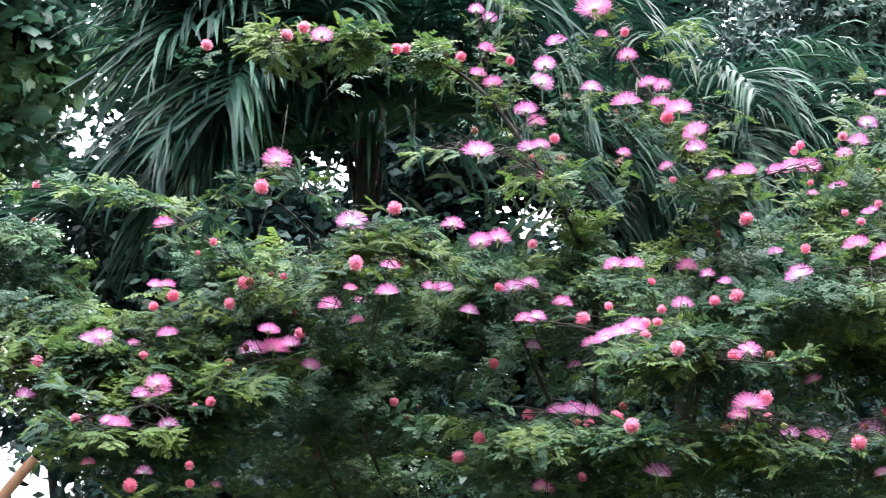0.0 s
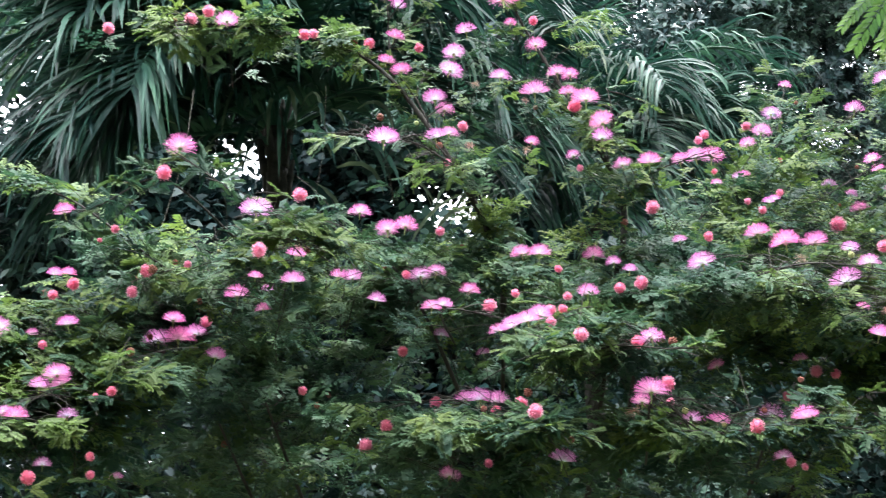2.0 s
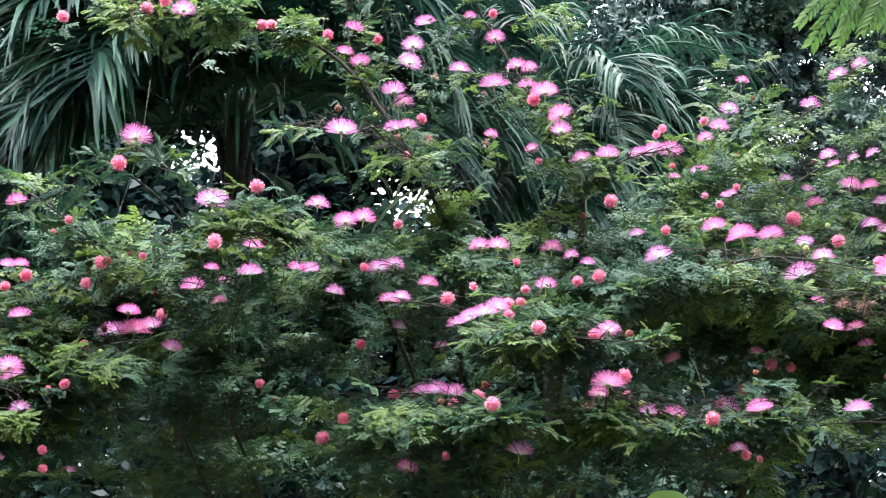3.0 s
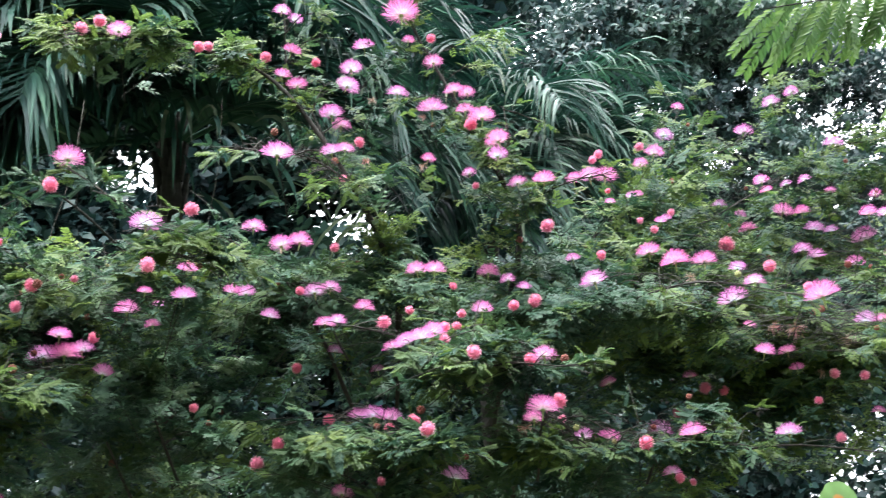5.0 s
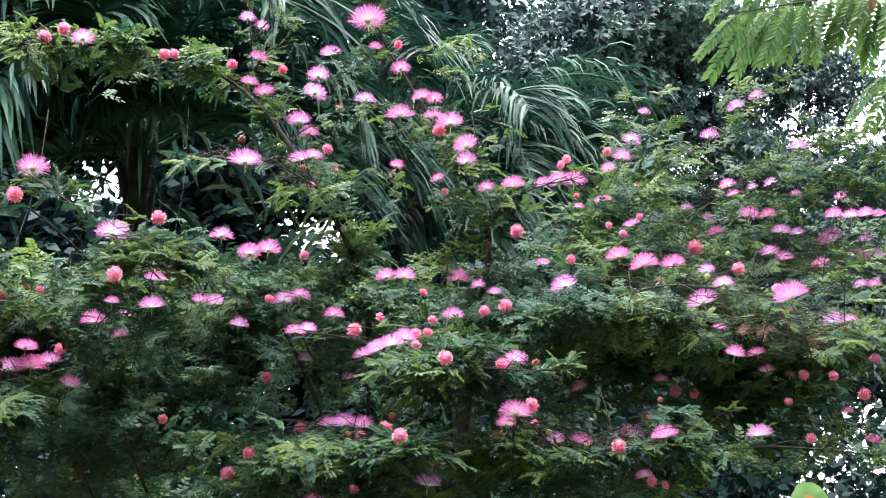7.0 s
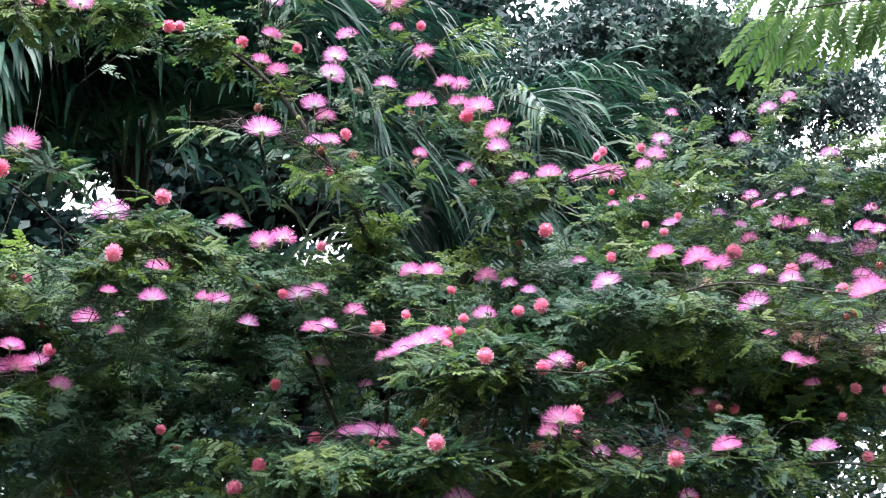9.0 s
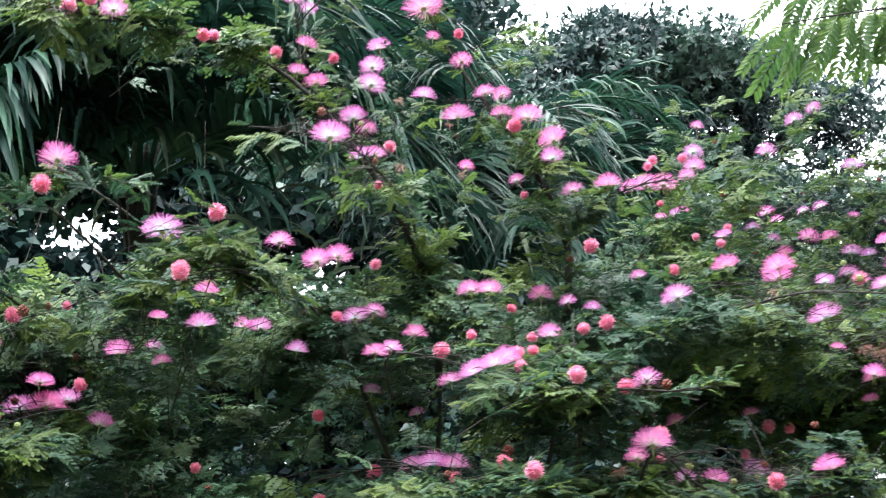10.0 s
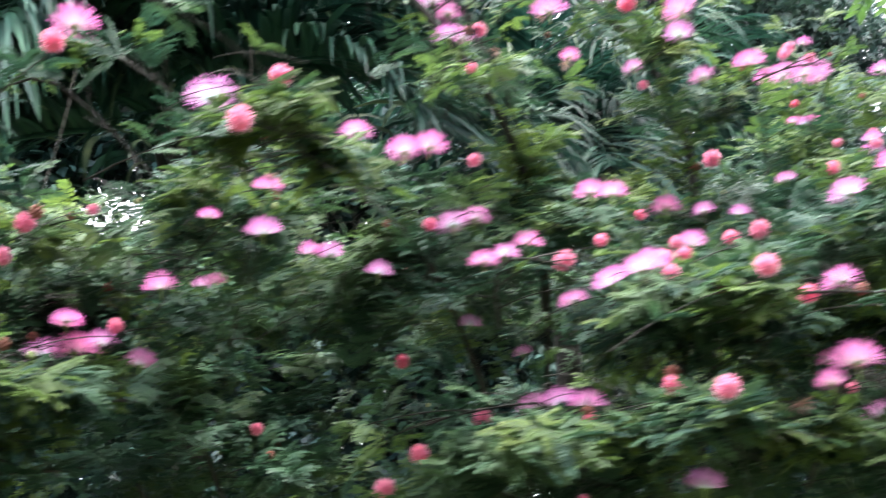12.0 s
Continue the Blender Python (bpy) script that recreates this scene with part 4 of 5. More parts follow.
def frond(start, azimuth, rise, length, fall, leaflet, seed, broad=1.0, droop=1.0):
    """Rachis that rises and bends over; leaflets stand off both sides in a V and droop. Azimuth 0 points to +x, 90 to +y."""
    r = np.random.default_rng(seed)
    out = np.array([math.cos(radians(azimuth)), math.sin(radians(azimuth)), 0])
    n = 28
    line = [np.asarray(start, float)]
    for i in range(n):
        a = radians(rise - fall * (i / n) ** 1.3)
        line.append(line[-1] + (out * math.cos(a) + np.array([0, 0, math.sin(a)])) * length / n)
    line = np.array(line)
    stem = tube(line, 0.01, 0.003, 5)
    pieces = []
    heavy = r.uniform(0.16, 0.4) * droop
    for i in range(3, n):
        u = i / n
        t = unit(line[i + 1] - line[i])
        side = unit(np.cross(t, (0, 0, 1)))
        up = np.cross(side, t)
        for half in (0, 0.33, 0.66):
            p = line[i] + (line[i + 1] - line[i]) * half
            for s in (-1, 1):
                ln = leaflet * (0.6 + 1.05 * u * (1.35 - u)) * r.uniform(0.85, 1.15)
                way = unit(t * (0.45 + 0.6 * u) + side * s * r.uniform(0.75, 1.0) + up * r.uniform(0.15, 0.5) + r.normal(0, 0.07, 3))
                face = unit(np.cross(way, np.cross(up, way)) + r.normal(0, 0.2, 3))
                pieces.append(strap(p, way, face, ln, r.uniform(0.0045, 0.0068) * broad, heavy * r.uniform(0.5, 1.6), r))
    return stem, join(pieces)


def palm(x, y, crown, fronds, label, seed, girth=0.036, broad=1.5):
    r = np.random.default_rng(seed)
    top = new("palm_tree")
    top.location = (x, y, 0)
    tagged(top, label, "palm", "palms behind the shrub")
    line = [(r.normal(0, 0.006), r.normal(0, 0.006), z) for z in np.linspace(-0.05, crown, 40)]
    v, q = tube(line, girth * 1.1, girth, 12, 0.14, r)
    part("trunk", mesh_quads("trunk", v, q, PALM_BARK), top, "fibrous grey brown trunk")
    for i in range(14):
        a = i * 2.4
        d = np.array([math.cos(a), math.sin(a), 0])
        z = crown - 0.26 + 0.02 * i
        v, q = tube([d * girth * 0.9 + (0, 0, z), d * girth * 1.35 + (0, 0, z + 0.07), d * girth * 1.6 + (0, 0, z + 0.13)], 0.02, 0.007, 5)
        part("leaf_base", mesh_quads("leaf_base", v, q, PALM_BARK), top)
    for i, (azimuth, rise, length, fall, leaflet, *droop) in enumerate(fronds):
        a = radians(azimuth)
        stem, straps = frond((0.05 * math.cos(a), 0.05 * math.sin(a), crown - 0.02), azimuth, rise, length, fall, leaflet, seed * 100 + i, broad, *droop)
        f = part("frond", mesh_quads("frond", *straps, PALM_LEAF), top, "arching dark green feather frond")
        part("rachis", mesh_quads("rachis", *stem, PALM_LEAF), f)
    # dry leaflets that hang round the crown
    for i in range(110):
        a, reach = r.uniform(-3.3, 0.2), r.uniform(0.06, 0.55)
        start = np.array([math.cos(a) * reach, math.sin(a) * reach, crown + r.uniform(-0.25, 0.3)])
        way = np.array([math.cos(a), math.sin(a), r.uniform(-0.6, 0.5)])
        v, q = strap(start, way, unit((r.normal(0, 0.4), -1, 0.3)), r.uniform(0.13, 0.36), r.uniform(0.005, 0.0095), r.uniform(0.3, 0.8), r)
        pale = r.random() < 0.45
        part("dry_leaflet" if pale else "leaflet", mesh_quads("leaflet", v, q, DRY_STRAP if pale else PALM_LEAF), top, "pale drooping leaflet" if pale else "")


LEFT_FRONDS = (
    (184, 40, 0.6, 60, 0.3, 0.4), (192, 54, 0.75, 85, 0.3, 0.5), (198, -8, 1.0, 22, 0.3, 0.25), (212, 48, 0.85, 85, 0.3, 0.5), (205, 62, 0.9, 90, 0.32, 0.45), (228, 56, 1.0, 125, 0.34), (176, 54, 0.65, 85, 0.3),
    (230, 24, 0.95, 95, 0.34), (246, 36, 0.95, 110, 0.34), (224, 26, 0.8, 115, 0.34), (222, 62, 0.95, 105, 0.34, 0.6), (236, 60, 0.85, 110, 0.36), (207, -13, 1.05, 18, 0.3, 0.25), (226, 14, 0.9, 100, 0.34), (232, 24, 0.85, 115, 0.34), (170, 76, 0.9, 110, 0.34), (215, 78, 1.0, 120, 0.36))
OTHER_FRONDS = (
    (240, 70, 1.1, 120, 0.34), (275, 80, 1.0, 120, 0.34), (262, 66, 0.7, 110, 0.32), (305, 70, 1.0, 125, 0.34), (326, 46, 0.95, 115, 0.34), (335, 68, 1.2, 125, 0.34), (348, 28, 1.0, 95, 0.34), (318, 22, 0.85, 90, 0.34),
    (10, 65, 1.2, 90, 0.36), (40, 72, 0.9, 60, 0.36), (80, 74, 0.9, 55, 0.36), (120, 74, 0.9, 55, 0.36), (150, 74, 1.2, 65, 0.36))
palm(-0.27, 3.95, 2.84, LEFT_FRONDS + OTHER_FRONDS, "dark feather palm with arching drooping fronds behind the shrub", 3)
palm(0.93, 4.55, 2.9, (
    (340, 46, 0.78, 115, 0.31), (322, 40, 0.69, 115, 0.30), (352, 58, 0.87, 120, 0.31), (2, 28, 0.74, 90, 0.31), (20, 52, 0.87, 105, 0.31), (292, 36, 0.60, 115, 0.28), (250, 24, 0.74, 90, 0.30), (270, 8, 0.69, 70, 0.30), (232, 36, 0.74, 105, 0.28),
    (300, -6, 0.55, 55, 0.28), (328, 4, 0.64, 70, 0.30), (262, -20, 0.64, 40, 0.28), (240, -8, 0.74, 55, 0.30), (204, 62, 0.87, 95, 0.28), (165, 60, 0.83, 95, 0.27), (105, 70, 0.83, 80, 0.27), (60, 64, 0.87, 95, 0.27), (345, 76, 0.92, 115, 0.30), (255, 74, 0.83, 115, 0.27), (285, 62, 0.74, 125, 0.28),
), "second feather palm with fan-like spreading fronds", 4, 0.04, 1.0)


# ---- trees behind ----
def leaf_template(seed, n, spread, length, width, hang=0.25):
    """A handful of leaves round the end of a twig."""
    r = np.random.default_rng(seed)
    return join([flat_blade(r.normal(0, spread * 0.4, 3), unit(r.normal(0, 1, 3) + np.array([0.4, 0, -hang])), (0, 0, 1) + r.normal(0, 0.4, 3), length * r.uniform(0.7, 1.15), width * r.uniform(0.8, 1.15)) for _ in range(n)])


def broad_sprig(seed):
    """A few broad, lobed leaves round a twig's end, each of seven lobes' outline in three quads a side."""
    r = np.random.default_rng(seed)
    pieces = []
    for _ in range(7):
        base, size = r.normal(0, 0.06, 3), r.uniform(0.06, 0.1)
        way = unit(r.normal(0, 1, 3) + np.array([0.4, 0, -0.5]))
        side = unit(np.cross((0, 0, 1) + r.normal(0, 0.5, 3), way))
        up = np.cross(way, side)
        at = lambda u, w: base + way * u * size + side * w * size - up * size * (0.25 * u * u + 0.3 * abs(w))
        for s in (-1, 1):
            v = np.array([at(0, 0), at(-0.05, 0.3 * s), at(0.2, 0.5 * s), at(0.3, 0.34 * s), at(0.55, 0.45 * s), at(0.66, 0.24 * s), at(1.0, 0), at(0.4, 0)])
            pieces.append((v, np.array([(0, 1, 2, 7), (7, 2, 3, 4), (7, 4, 5, 6)])))
    return join(pieces)


def rosette(seed, n, length, width):
    """Leaves that fan from a twig's end along x and bend down towards their tips."""
    r = np.random.default_rng(seed)
    pieces = []
    for k in range(n):
        a = 2 * math.pi * k / n + r.uniform(-0.4, 0.4)
        way = np.array([r.uniform(0.25, 0.9), math.cos(a), math.sin(a)])
        pieces.append(flat_blade(np.array([r.uniform(-0.02, 0.02), 0, 0]), way, unit((1, 0, 0.4) + r.normal(0, 0.25, 3)), length * r.uniform(0.7, 1.15), width * r.uniform(0.85, 1.15)))
    return join(pieces)


def crown_leaves(r, blobs, templates, gaps, bunch=26, clump=(0.24, 0.2, 0.15)):
    """Clumps of twig ends scattered through the blobs (centre, radii, count), domed and hanging at their rims, leaving the gaps (x, z, radius, left over) open to the sky."""
    masses = []
    for cx, cy, cz, rx, ry, rz, n in blobs:
        clumps = max(4, n // bunch)
        d = r.normal(0, 1, (clumps, 3)) + np.array([0, -0.3, 0.2])
        d /= np.linalg.norm(d, axis=1, keepdims=True)
        heart = np.array([cx, cy, cz]) + d * np.array([rx, ry, rz]) * (r.uniform(0.15, 1.0, (clumps, 1)) ** 0.5)
        of = r.integers(0, clumps, n)
        e = r.normal(0, 1, (n, 3)) + np.array([0, -0.35, 0.45])
        e /= np.linalg.norm(e, axis=1, keepdims=True)
        p = heart[of] + e * np.array(clump) * r.uniform(0.7, 1.3, clumps)[of][:, None] * r.uniform(0.55, 1.0, (n, 1))
        keep = np.ones(n, bool)
        for gx, gz, gr, *left in gaps:
            keep &= (np.hypot((p[:, 0] - gx) / gr, (p[:, 2] - gz) / (gr * 0.75)) > r.uniform(0.9, 1.08, n)) | (r.random(n) < (left[0] if left else 0.0))
        p, e = p[keep], e[keep]
        f = basis(e + r.normal(0, 0.35, (len(p), 3)) + np.array([0, 0, -0.35]), r.normal(0, 0.35, (len(p), 3)) + np.array([0, -0.2, 1.0]))
        kinds = r.integers(0, len(templates), len(p))
        for k, t in enumerate(templates):
            w = kinds == k
            masses.append(scatter(t, f[w], p[w], r.uniform(0.75, 1.2, w.sum())))
    return join(masses)


def tree(name, x, y, label, bark, leaf, limbs, blobs, templates, seed, gaps=(), girth=0.12, category="tree", bunch=26):
    r = np.random.default_rng(seed)
    top = new(name)
    top.location = (x, y, 0)
    tagged(top, label, category)
    back = Matrix.Translation((-x, -y, 0))
    for i, points in enumerate(limbs):
        v, q = tube(smooth_line(points, 0.15), girth * (1 if i == 0 else 0.55), girth * 0.3, 9, 0.1, r)
        part("trunk" if i == 0 else "limb", mesh_quads("trunk" if i == 0 else "limb", v, q, bark), top, m=back)
    v, q = crown_leaves(r, blobs, templates, gaps, bunch)
    tagged(part("crown", mesh_quads("crown", v, q, leaf), top, m=back), kind="stuff")
    return top


SMALL = [rosette(60 + s, 8, 0.055, 0.018) for s in range(5)]
HEDGE = [leaf_template(80 + s, 7, 0.16, 0.09, 0.049) for s in range(4)]
WIDE = [leaf_template(75 + s, 12, 0.22, 0.115, 0.058) for s in range(4)]
BROAD = [broad_sprig(70 + s) for s in range(4)]

# openings that let the sky through: x, z, radius
HEDGE_GAPS = [(-2.0, 3.72, 0.3), (-2.2, 3.64, 0.17), (-1.86, 3.85, 0.22), (-2.5, 3.45, 0.13), (-2.38, 3.2, 0.15), (-1.95, 4.38, 0.17), (-2.75, 3.1, 0.16), (-2.1, 3.0, 0.15), (-0.66, 3.43, 0.26), (-0.85, 3.4, 0.11), (-0.5, 3.54, 0.15), (0.5, 3.14, 0.24), (0.63, 3.06, 0.18), (0.25, 3.26, 0.15),
      (-2.34, 1.7, 0.32), (-2.1, 1.68, 0.2), (-1.99, 2.2, 0.2), (-2.38, 2.1, 0.13), (-2.4, 2.4, 0.25), (-1.84, 2.33, 0.14), (-2.02, 2.65, 0.19), (-1.74, 4.4, 0.24), (-2.3, 4.1, 0.26), (3.76, 2.05, 0.25), (3.6, 1.9, 0.08), (3.15, 1.65, 0.1), (3.3, 1.68, 0.17), (3.85, 1.82, 0.28), (3.74, 2.66, 0.15), (3.6, 2.55, 0.07), (-1.0, 3.48, 0.14)]

RIGHT_GAPS = [(2.78, 3.9, 0.08), (3.33, 3.98, 0.09, 0.05), (3.62, 3.98, 0.12), (3.8, 3.92, 0.1), (4.05, 3.95, 0.12), (3.1, 3.8, 0.1, 0.5), (3.4, 3.76, 0.08, 0.5)]
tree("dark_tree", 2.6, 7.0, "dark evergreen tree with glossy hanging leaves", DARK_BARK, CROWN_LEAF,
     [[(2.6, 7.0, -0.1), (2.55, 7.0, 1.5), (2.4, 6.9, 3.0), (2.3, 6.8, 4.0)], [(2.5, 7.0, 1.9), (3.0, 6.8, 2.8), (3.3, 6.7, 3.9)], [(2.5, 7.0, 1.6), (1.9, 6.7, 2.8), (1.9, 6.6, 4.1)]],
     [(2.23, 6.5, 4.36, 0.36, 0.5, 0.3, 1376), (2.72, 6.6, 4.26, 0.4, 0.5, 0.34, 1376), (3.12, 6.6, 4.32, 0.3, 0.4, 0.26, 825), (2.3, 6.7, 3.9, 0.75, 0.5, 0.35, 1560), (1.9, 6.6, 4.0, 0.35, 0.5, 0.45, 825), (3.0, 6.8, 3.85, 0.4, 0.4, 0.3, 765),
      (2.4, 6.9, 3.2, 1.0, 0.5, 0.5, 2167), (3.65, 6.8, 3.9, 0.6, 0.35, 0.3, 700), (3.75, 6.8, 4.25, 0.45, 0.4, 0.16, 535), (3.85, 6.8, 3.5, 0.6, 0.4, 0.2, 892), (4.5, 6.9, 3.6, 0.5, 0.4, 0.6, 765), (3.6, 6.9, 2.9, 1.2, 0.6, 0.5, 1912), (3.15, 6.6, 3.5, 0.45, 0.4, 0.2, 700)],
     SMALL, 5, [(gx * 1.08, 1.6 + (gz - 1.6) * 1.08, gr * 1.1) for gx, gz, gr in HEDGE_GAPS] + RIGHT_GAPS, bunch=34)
tree("light_tree", 0.6, 7.4, "loose leafy tree with holes in its crown", DARK_BARK, CROWN_LEAF,
     [[(0.6, 7.4, -0.1), (0.7, 7.4, 2.0), (1.0, 7.2, 3.6), (1.3, 7.1, 4.8)], [(0.7, 7.4, 2.2), (0.2, 7.2, 3.6), (-0.2, 7.1, 4.8)]],
     [(1.4, 7.0, 4.65, 0.5, 0.4, 0.7, 900), (0.7, 7.0, 4.7, 0.7, 0.5, 0.8, 1200), (-0.3, 7.0, 4.6, 0.8, 0.5, 0.8, 1100), (1.1, 6.9, 3.8, 0.6, 0.6, 0.6, 900)],
     HEDGE, 15, [(1.84, 4.78, 0.14), (1.62, 4.62, 0.06), (1.66, 4.32, 0.1), (1.42, 4.4, 0.07), (1.3, 4.75, 0.08), (1.5, 4.95, 0.1)], bunch=14)
tree("broadleaf_tree", -2.3, 5.6, "broadleaf tree with a dark trunk and mottled green leaves", DARK_BARK, BROAD_LEAF,
     [[(-3.3, 5.7, -0.1), (-3.1, 5.7, 2.0), (-2.4, 5.5, 3.4), (-1.7, 5.4, 4.2), (-1.4, 5.4, 4.9)], [(-2.7, 5.6, 2.8), (-2.6, 5.5, 3.6), (-2.8, 5.4, 4.2)]],
     [(-1.95, 5.1, 3.75, 0.3, 0.4, 0.35, 420), (-1.75, 5.1, 3.55, 0.25, 0.3, 0.25, 240), (-1.97, 5.2, 3.25, 0.14, 0.3, 0.18, 70), (-2.0, 5.4, 4.4, 0.9, 0.6, 0.5, 300), (-2.75, 5.4, 2.6, 0.4, 0.4, 0.5, 160)], BROAD, 6, [(-1.56, 3.27, 0.29), (-1.86, 2.9, 0.16), (-1.8, 1.75, 0.3), (-1.5, 3.78, 0.24, 0.1)], 0.09)

hedge_blobs = [(x, 6.5 + 0.4 * math.sin(3 * x), 1.3, 0.75, 0.5, 1.15, 600) for x in np.arange(-4.6, 5.2, 0.75)]
hedge_blobs += [(x, 6.6 + 0.3 * math.sin(5 * x), h, 0.7, 0.45, 0.75, 850) for x, h in ((-3.6, 2.6), (-2.9, 2.4), (-2.1, 2.5), (-1.3, 2.6), (-1.5, 3.2), (-2.2, 3.2), (-1.4, 3.9), (-0.6, 2.7), (0.1, 2.9), (0.8, 3.0), (1.5, 2.9), (-0.9, 3.5), (0.0, 3.7))]
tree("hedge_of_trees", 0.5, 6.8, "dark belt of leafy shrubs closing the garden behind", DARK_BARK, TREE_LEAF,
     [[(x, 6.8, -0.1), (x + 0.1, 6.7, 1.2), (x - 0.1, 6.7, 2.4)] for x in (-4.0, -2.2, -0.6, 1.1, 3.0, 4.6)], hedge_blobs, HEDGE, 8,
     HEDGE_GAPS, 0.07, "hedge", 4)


# added dark backing that makes the shrub's hollows read as shade
far_blobs = [(x, 8.0, 1.5, 0.8, 0.35, 1.7, 420) for x in np.arange(-4.0, 4.6, 0.8)] + [(x, 8.0, 3.2, 0.8, 0.35, 1.2, 420) for x in np.arange(-1.6, 2.9, 0.8)] + [(x, 8.0, 2.85, 0.8, 0.35, 0.95, 800) for x in np.arange(2.6, 6.0, 0.8)]
tree("far_backing", 0.5, 8.0, "dense dark backing of large leaves added far behind", DARK_BARK, TREE_LEAF,
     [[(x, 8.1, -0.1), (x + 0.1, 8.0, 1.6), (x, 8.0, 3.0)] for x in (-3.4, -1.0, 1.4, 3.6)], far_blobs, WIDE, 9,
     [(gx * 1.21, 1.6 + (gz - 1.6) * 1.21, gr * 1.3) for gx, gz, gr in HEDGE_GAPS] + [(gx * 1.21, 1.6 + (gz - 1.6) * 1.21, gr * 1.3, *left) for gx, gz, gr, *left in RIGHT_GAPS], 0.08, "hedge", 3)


# ---- the lime green branch that hangs in from the side ----
def pinnate_leaf(seed, length=0.3, pairs=13, leaflet=0.06):
    """One feather leaf hanging along its own x axis."""
    r = np.random.default_rng(seed)
    at = lambda u: np.array([length * u, 0, 0.03 * u - 0.11 * length * u * u * 3])
    pieces = [tube([at(u) for u in np.linspace(0, 1, 6)], 0.0018, 0.0008, 4)]
    for k in range(pairs):
        u = 0.12 + 0.88 * k / (pairs - 1)
        size = leaflet * (0.6 + 1.1 * u * (1.2 - u)) * r.uniform(0.9, 1.08)
        for s in (-1, 1):
            lean = radians(r.uniform(55, 68) - 28 * u)
            way = np.array([math.cos(lean), s * math.sin(lean), r.uniform(-0.35, -0.05)])
            pieces.append(blade(at(u), way, (0, 0, 1), size, size * 0.36, r.uniform(0.1, 0.3), 0.12))
    return mesh_quads("leaf", *join(pieces), LIME_LEAF)


hanging = new("feather_leaf_tree")
hanging.location = (4.6, 3.2, 0)
tagged(hanging, "lime green feathery overhanging branches on a tree whose unseen crown adds shade", "tree")
AWAY = Matrix.Translation((-4.6, -3.2, 0))
limb_rng = np.random.default_rng(21)
for name, points, r0, r1 in (("trunk", [(4.6, 3.2, -0.1), (4.55, 3.2, 2.2), (4.3, 2.9, 4.2), (3.9, 2.4, 5.4)], 0.13, 0.06), ("limb", [(4.5, 3.15, 2.9), (4.0, 3.6, 3.5), (3.4, 3.95, 3.75), (3.2, 4.0, 3.72)], 0.035, 0.01),
                              ("limb", [(4.3, 2.9, 4.3), (3.2, 3.0, 4.7), (2.1, 3.0, 4.8)], 0.04, 0.012),
                              ("limb", [(4.2, 2.8, 4.4), (3.0, 1.6, 5.0), (1.6, 0.6, 5.3), (0.4, 0.2, 5.4)], 0.05, 0.015)):
    v, q = tube(smooth_line(points, 0.15), r0, r1, 9, 0.08, limb_rng)
    part(name, mesh_quads(name, v, q, DARK_BARK), hanging, m=AWAY)
# unseen crown overhead, added to shade the shrub's front and right side
v, q = crown_leaves(limb_rng, [(1.6, 0.2, 5.3, 2.6, 1.5, 0.8, 900), (3.6, 1.6, 5.6, 1.6, 1.4, 0.9, 500), (-0.8, -0.2, 5.4, 1.5, 1.3, 0.7, 350), (2.1, 3.0, 4.8, 1.0, 0.8, 0.3, 760)], WIDE, [], 8)
tagged(part("crown", mesh_quads("crown", v, q, LIME_LEAF), hanging, m=AWAY), kind="stuff")
FEATHERS = [pinnate_leaf(90 + s) for s in range(5)]
hr = np.random.default_rng(12)
for line, n, lo in (([(3.3, 4.0, 3.62), (2.7, 3.85, 3.5), (2.2, 3.8, 3.4), (1.82, 3.78, 3.32)], 34, 0.2), ([(3.3, 4.1, 3.78), (2.7, 4.0, 3.66), (2.2, 3.95, 3.6), (1.95, 3.9, 3.55)], 28, 0.2), ([(3.1, 3.85, 3.3), (2.6, 3.7, 3.12), (2.3, 3.66, 3.05)], 14, 0.3)):
    curve = smooth_line(line, 0.05)
    v, q = tube(curve, 0.007, 0.002, 6)
    part("twig", mesh_quads("twig", v, q, TWIG), hanging, m=AWAY)
    for k in range(n):
        i = int((lo + (1 - lo) * k / (n - 1)) * (len(curve) - 2))
        way = Vector((-0.5 + hr.normal(0, 0.14), hr.uniform(-0.45, 0.25), -0.75 + hr.normal(0, 0.12)))
        if k == n - 1:
            way = Vector((-0.75, 0, -0.6))
        f = basis(np.array([way]), np.array([[-0.35, -0.85, 0.5]]) + hr.normal(0, 0.25, (1, 3)))[0]
        m = Matrix(f.tolist()).to_4x4() @ Matrix.Diagonal((hr.uniform(0.7, 0.95),) * 3 + (1,))
        m.translation = curve[i].tolist()
        part("leaf", FEATHERS[k % 5], hanging, m=AWAY @ m)


v, q = blade(np.array([2.36, 3.72, 3.37]), (-0.3, -0.1, -1), (0, -1, 0.2), 0.05, 0.035, 0.2)
part("dry_leaf", mesh_quads("dry_leaf", v, q, RED_BARK), hanging, "dry orange brown leaf", AWAY)

# ---- thin dry threads that hang from the palm ----
for top_at, low_at in (((-0.36, 2.62, 2.5), (-0.42, 2.6, 2.17)), ((-0.08, 3.3, 2.75), (-0.12, 3.3, 2.35))):
    line = smooth_line([(0, 0, 0), tuple((b - a) * 0.5 + w for a, b, w in zip(top_at, low_at, (0.012, 0, 0))), tuple(b - a for a, b in zip(top_at, low_at))], 0.05)
    v, q = tube(line, 0.0007, 0.0006, 4)
    thread = new("hanging_thread", mesh_quads("hanging_thread", v, q, PALE_BARK))
    thread.location = top_at
    tagged(thread, "thin dry fibre hanging down from a palm frond", "fibre", "hanging fibres")


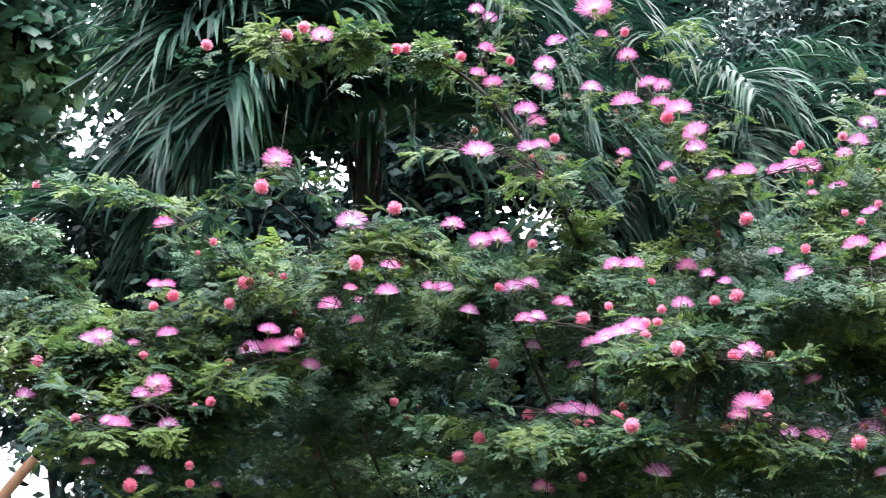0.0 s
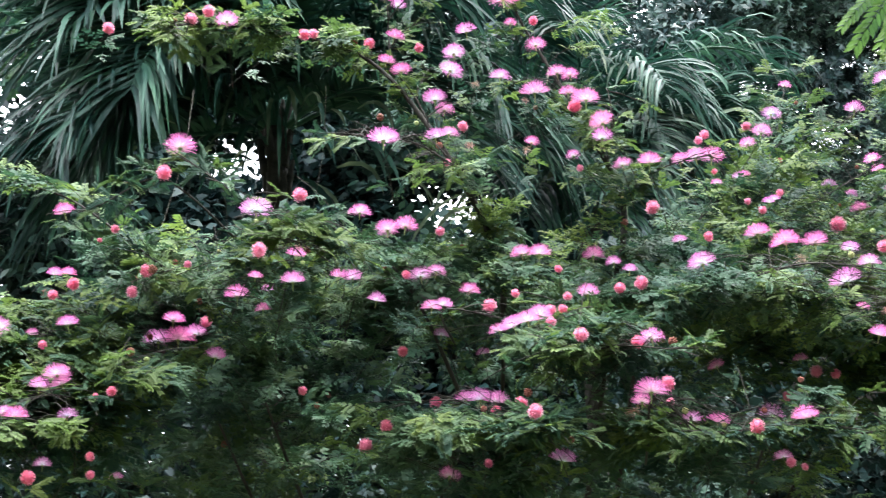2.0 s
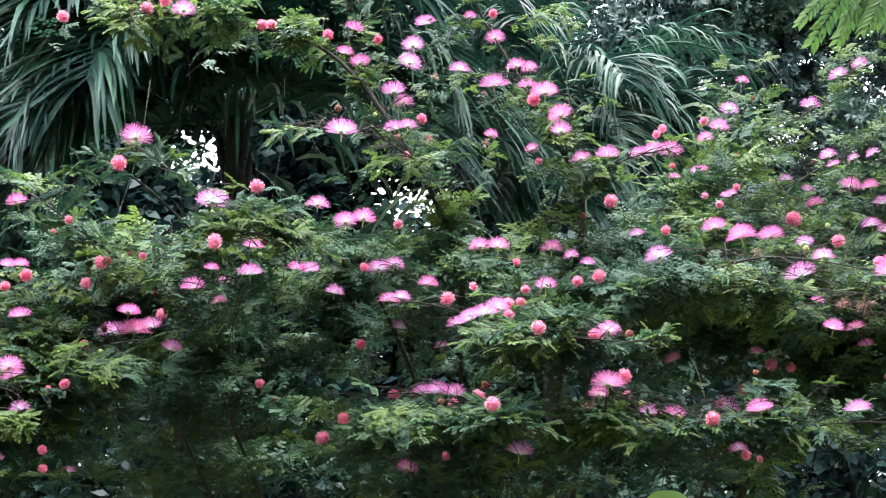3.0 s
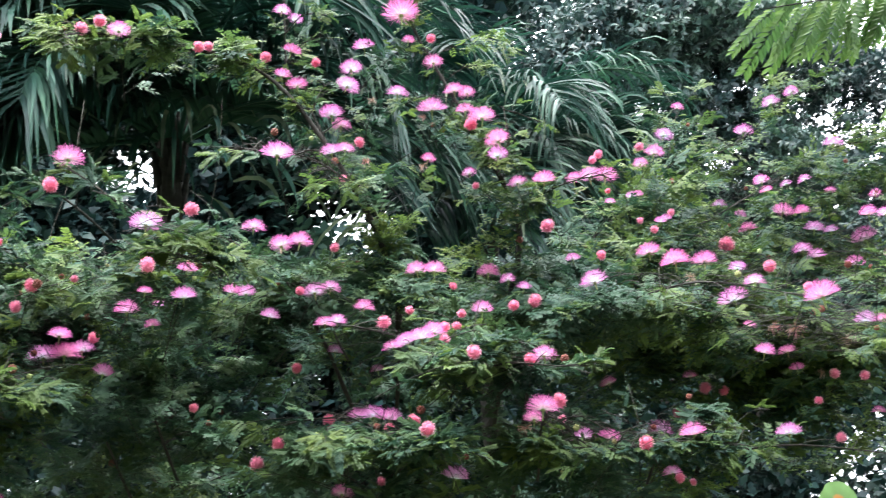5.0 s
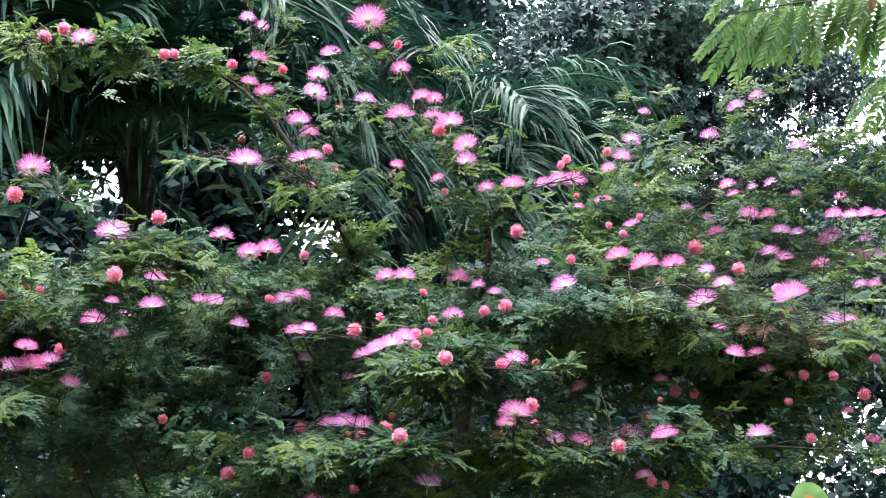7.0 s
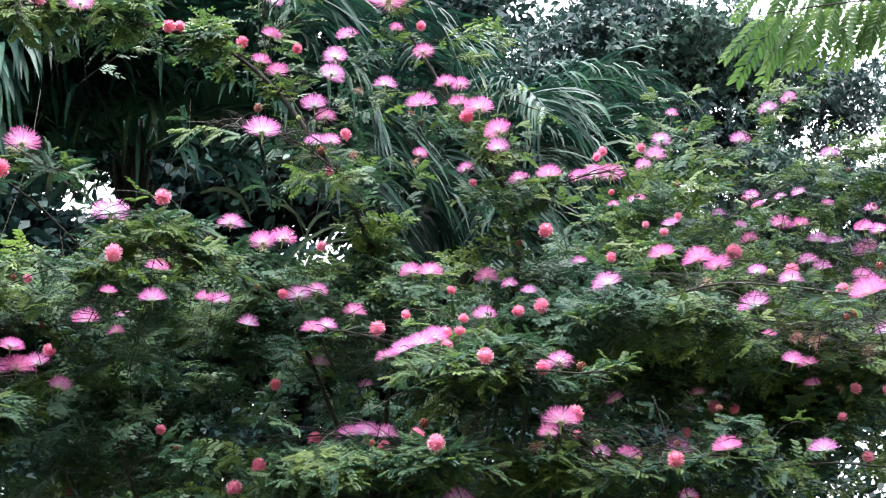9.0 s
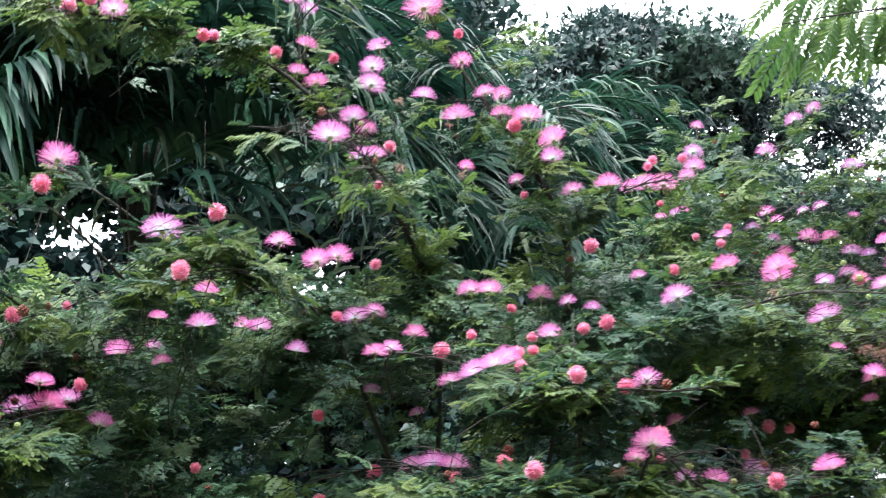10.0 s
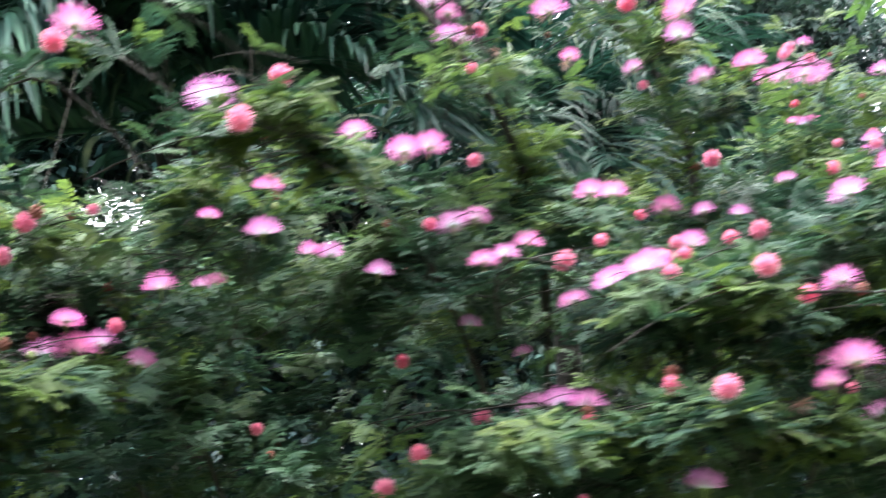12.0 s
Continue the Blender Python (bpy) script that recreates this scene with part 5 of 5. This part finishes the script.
# ---- a young plant with round scalloped leaves in front of the shrub ----
def round_leaf_material(name, heart, rim):
    m, n, l, bsdf = material(name)
    at = n.new("ShaderNodeTexCoord")
    nz = n.new("ShaderNodeTexNoise")
    nz.inputs["Scale"].default_value = 3.0
    l.new(at.outputs["Object"], nz.inputs["Vector"])
    ln = n.new("ShaderNodeVectorMath")
    ln.operation = "LENGTH"
    l.new(at.outputs["Object"], ln.inputs[0])
    mix = n.new("ShaderNodeMath")
    mix.operation = "MULTIPLY_ADD"
    l.new(nz.outputs[0], mix.inputs[0])
    mix.inputs[1].default_value = 0.35
    l.new(ln.outputs["Value"], mix.inputs[2])
    col = ramp(n, l, mix.outputs[0], [(0.0, heart), (0.5, heart), (0.62, rim), (1.0, tuple(c * 1.25 for c in rim))])
    l.new(col, bsdf.inputs["Base Color"])
    bsdf.inputs["Roughness"].default_value = 0.5
    return m


ROUND = round_leaf_material("scalloped_leaf", (0.6, 0.27, 0.08), (0.17, 0.32, 0.11))
YOUNG_ROUND = round_leaf_material("young_round_leaf", (0.2, 0.36, 0.1), (0.22, 0.38, 0.1))


def round_leaf(seed, mat):
    r = np.random.default_rng(seed)
    verts, faces = [(0, 0, -0.04)], []
    n = 40
    for ring, f in ((1, 0.35), (2, 0.7), (3, 1.0)):
        for k in range(n):
            a = -2.6 + 5.2 * k / (n - 1)
            lobe_r = 1 + 0.06 * abs(math.sin(a * 3.5)) * f
            verts.append((f * lobe_r * math.sin(a), f * lobe_r * math.cos(a), 0.05 * f * f * math.cos(a * 7) * 0.5 + 0.04 * f - 0.04))
    for k in range(n - 1):
        faces.append((0, 1 + k, 2 + k))
        for ring in (0, 1):
            a = 1 + ring * n + k
            faces.append((a, a + n, a + n + 1, a + 1))
    return mesh_from("leaf", verts, faces, mat, True)


ROUND_LEAF, YOUNG_LEAF = round_leaf(1, ROUND), round_leaf(2, YOUNG_ROUND)


def sapling(x, y, heads, label, leaf, leaf_label):
    top = new("young_plant")
    top.location = (x, y, 0)
    tagged(top, label, "plant", "young plants before the shrub")
    for hx, hy, hz, size, rx, ry, rz in heads:
        line = smooth_line([(0, 0, -0.03), (hx * 0.3, hy * 0.3, hz * 0.5), (hx, hy, hz)], 0.1)
        v, q = tube(line, 0.005, 0.002, 6)
        part("stalk", mesh_quads("stalk", v, q, SHRUB_LEAF), top)
        part("leaf", leaf, top, leaf_label, pose(hx, hy, hz, rx, ry, rz) @ Matrix.Diagonal((size, size, size, 1)))


sapling(1.15, 2.25, ((0.0, -0.03, 1.585, 0.04, 80, 0, 5), (0.235, 0.0, 1.61, 0.045, 80, 40, -70)), "young plant with round scalloped leaves, orange at their heart", ROUND_LEAF, "round scalloped green leaf with an orange heart")
sapling(0.68, 2.2, ((-0.02, -0.03, 1.52, 0.055, 75, 0, 0),), "young plant with one round lime green leaf", YOUNG_LEAF, "round lime green leaf")

# ---- a leaning reddish trunk seen low through the leaves ----
lean = new("leaning_trunk")
lean.location = (-2.35, 5.6, 0)
tagged(lean, "leaning reddish brown tree trunk beyond the shrub", "trunk")
v, q = tube(smooth_line([(-0.6, 0, -0.1), (0.05, 0, 1.2), (0.32, 0, 1.63), (0.45, 0, 1.79)], 0.1), 0.05, 0.025, 10, 0.08, np.random.default_rng(3))
part("bark", mesh_quads("bark", v, q, RED_BARK), lean)
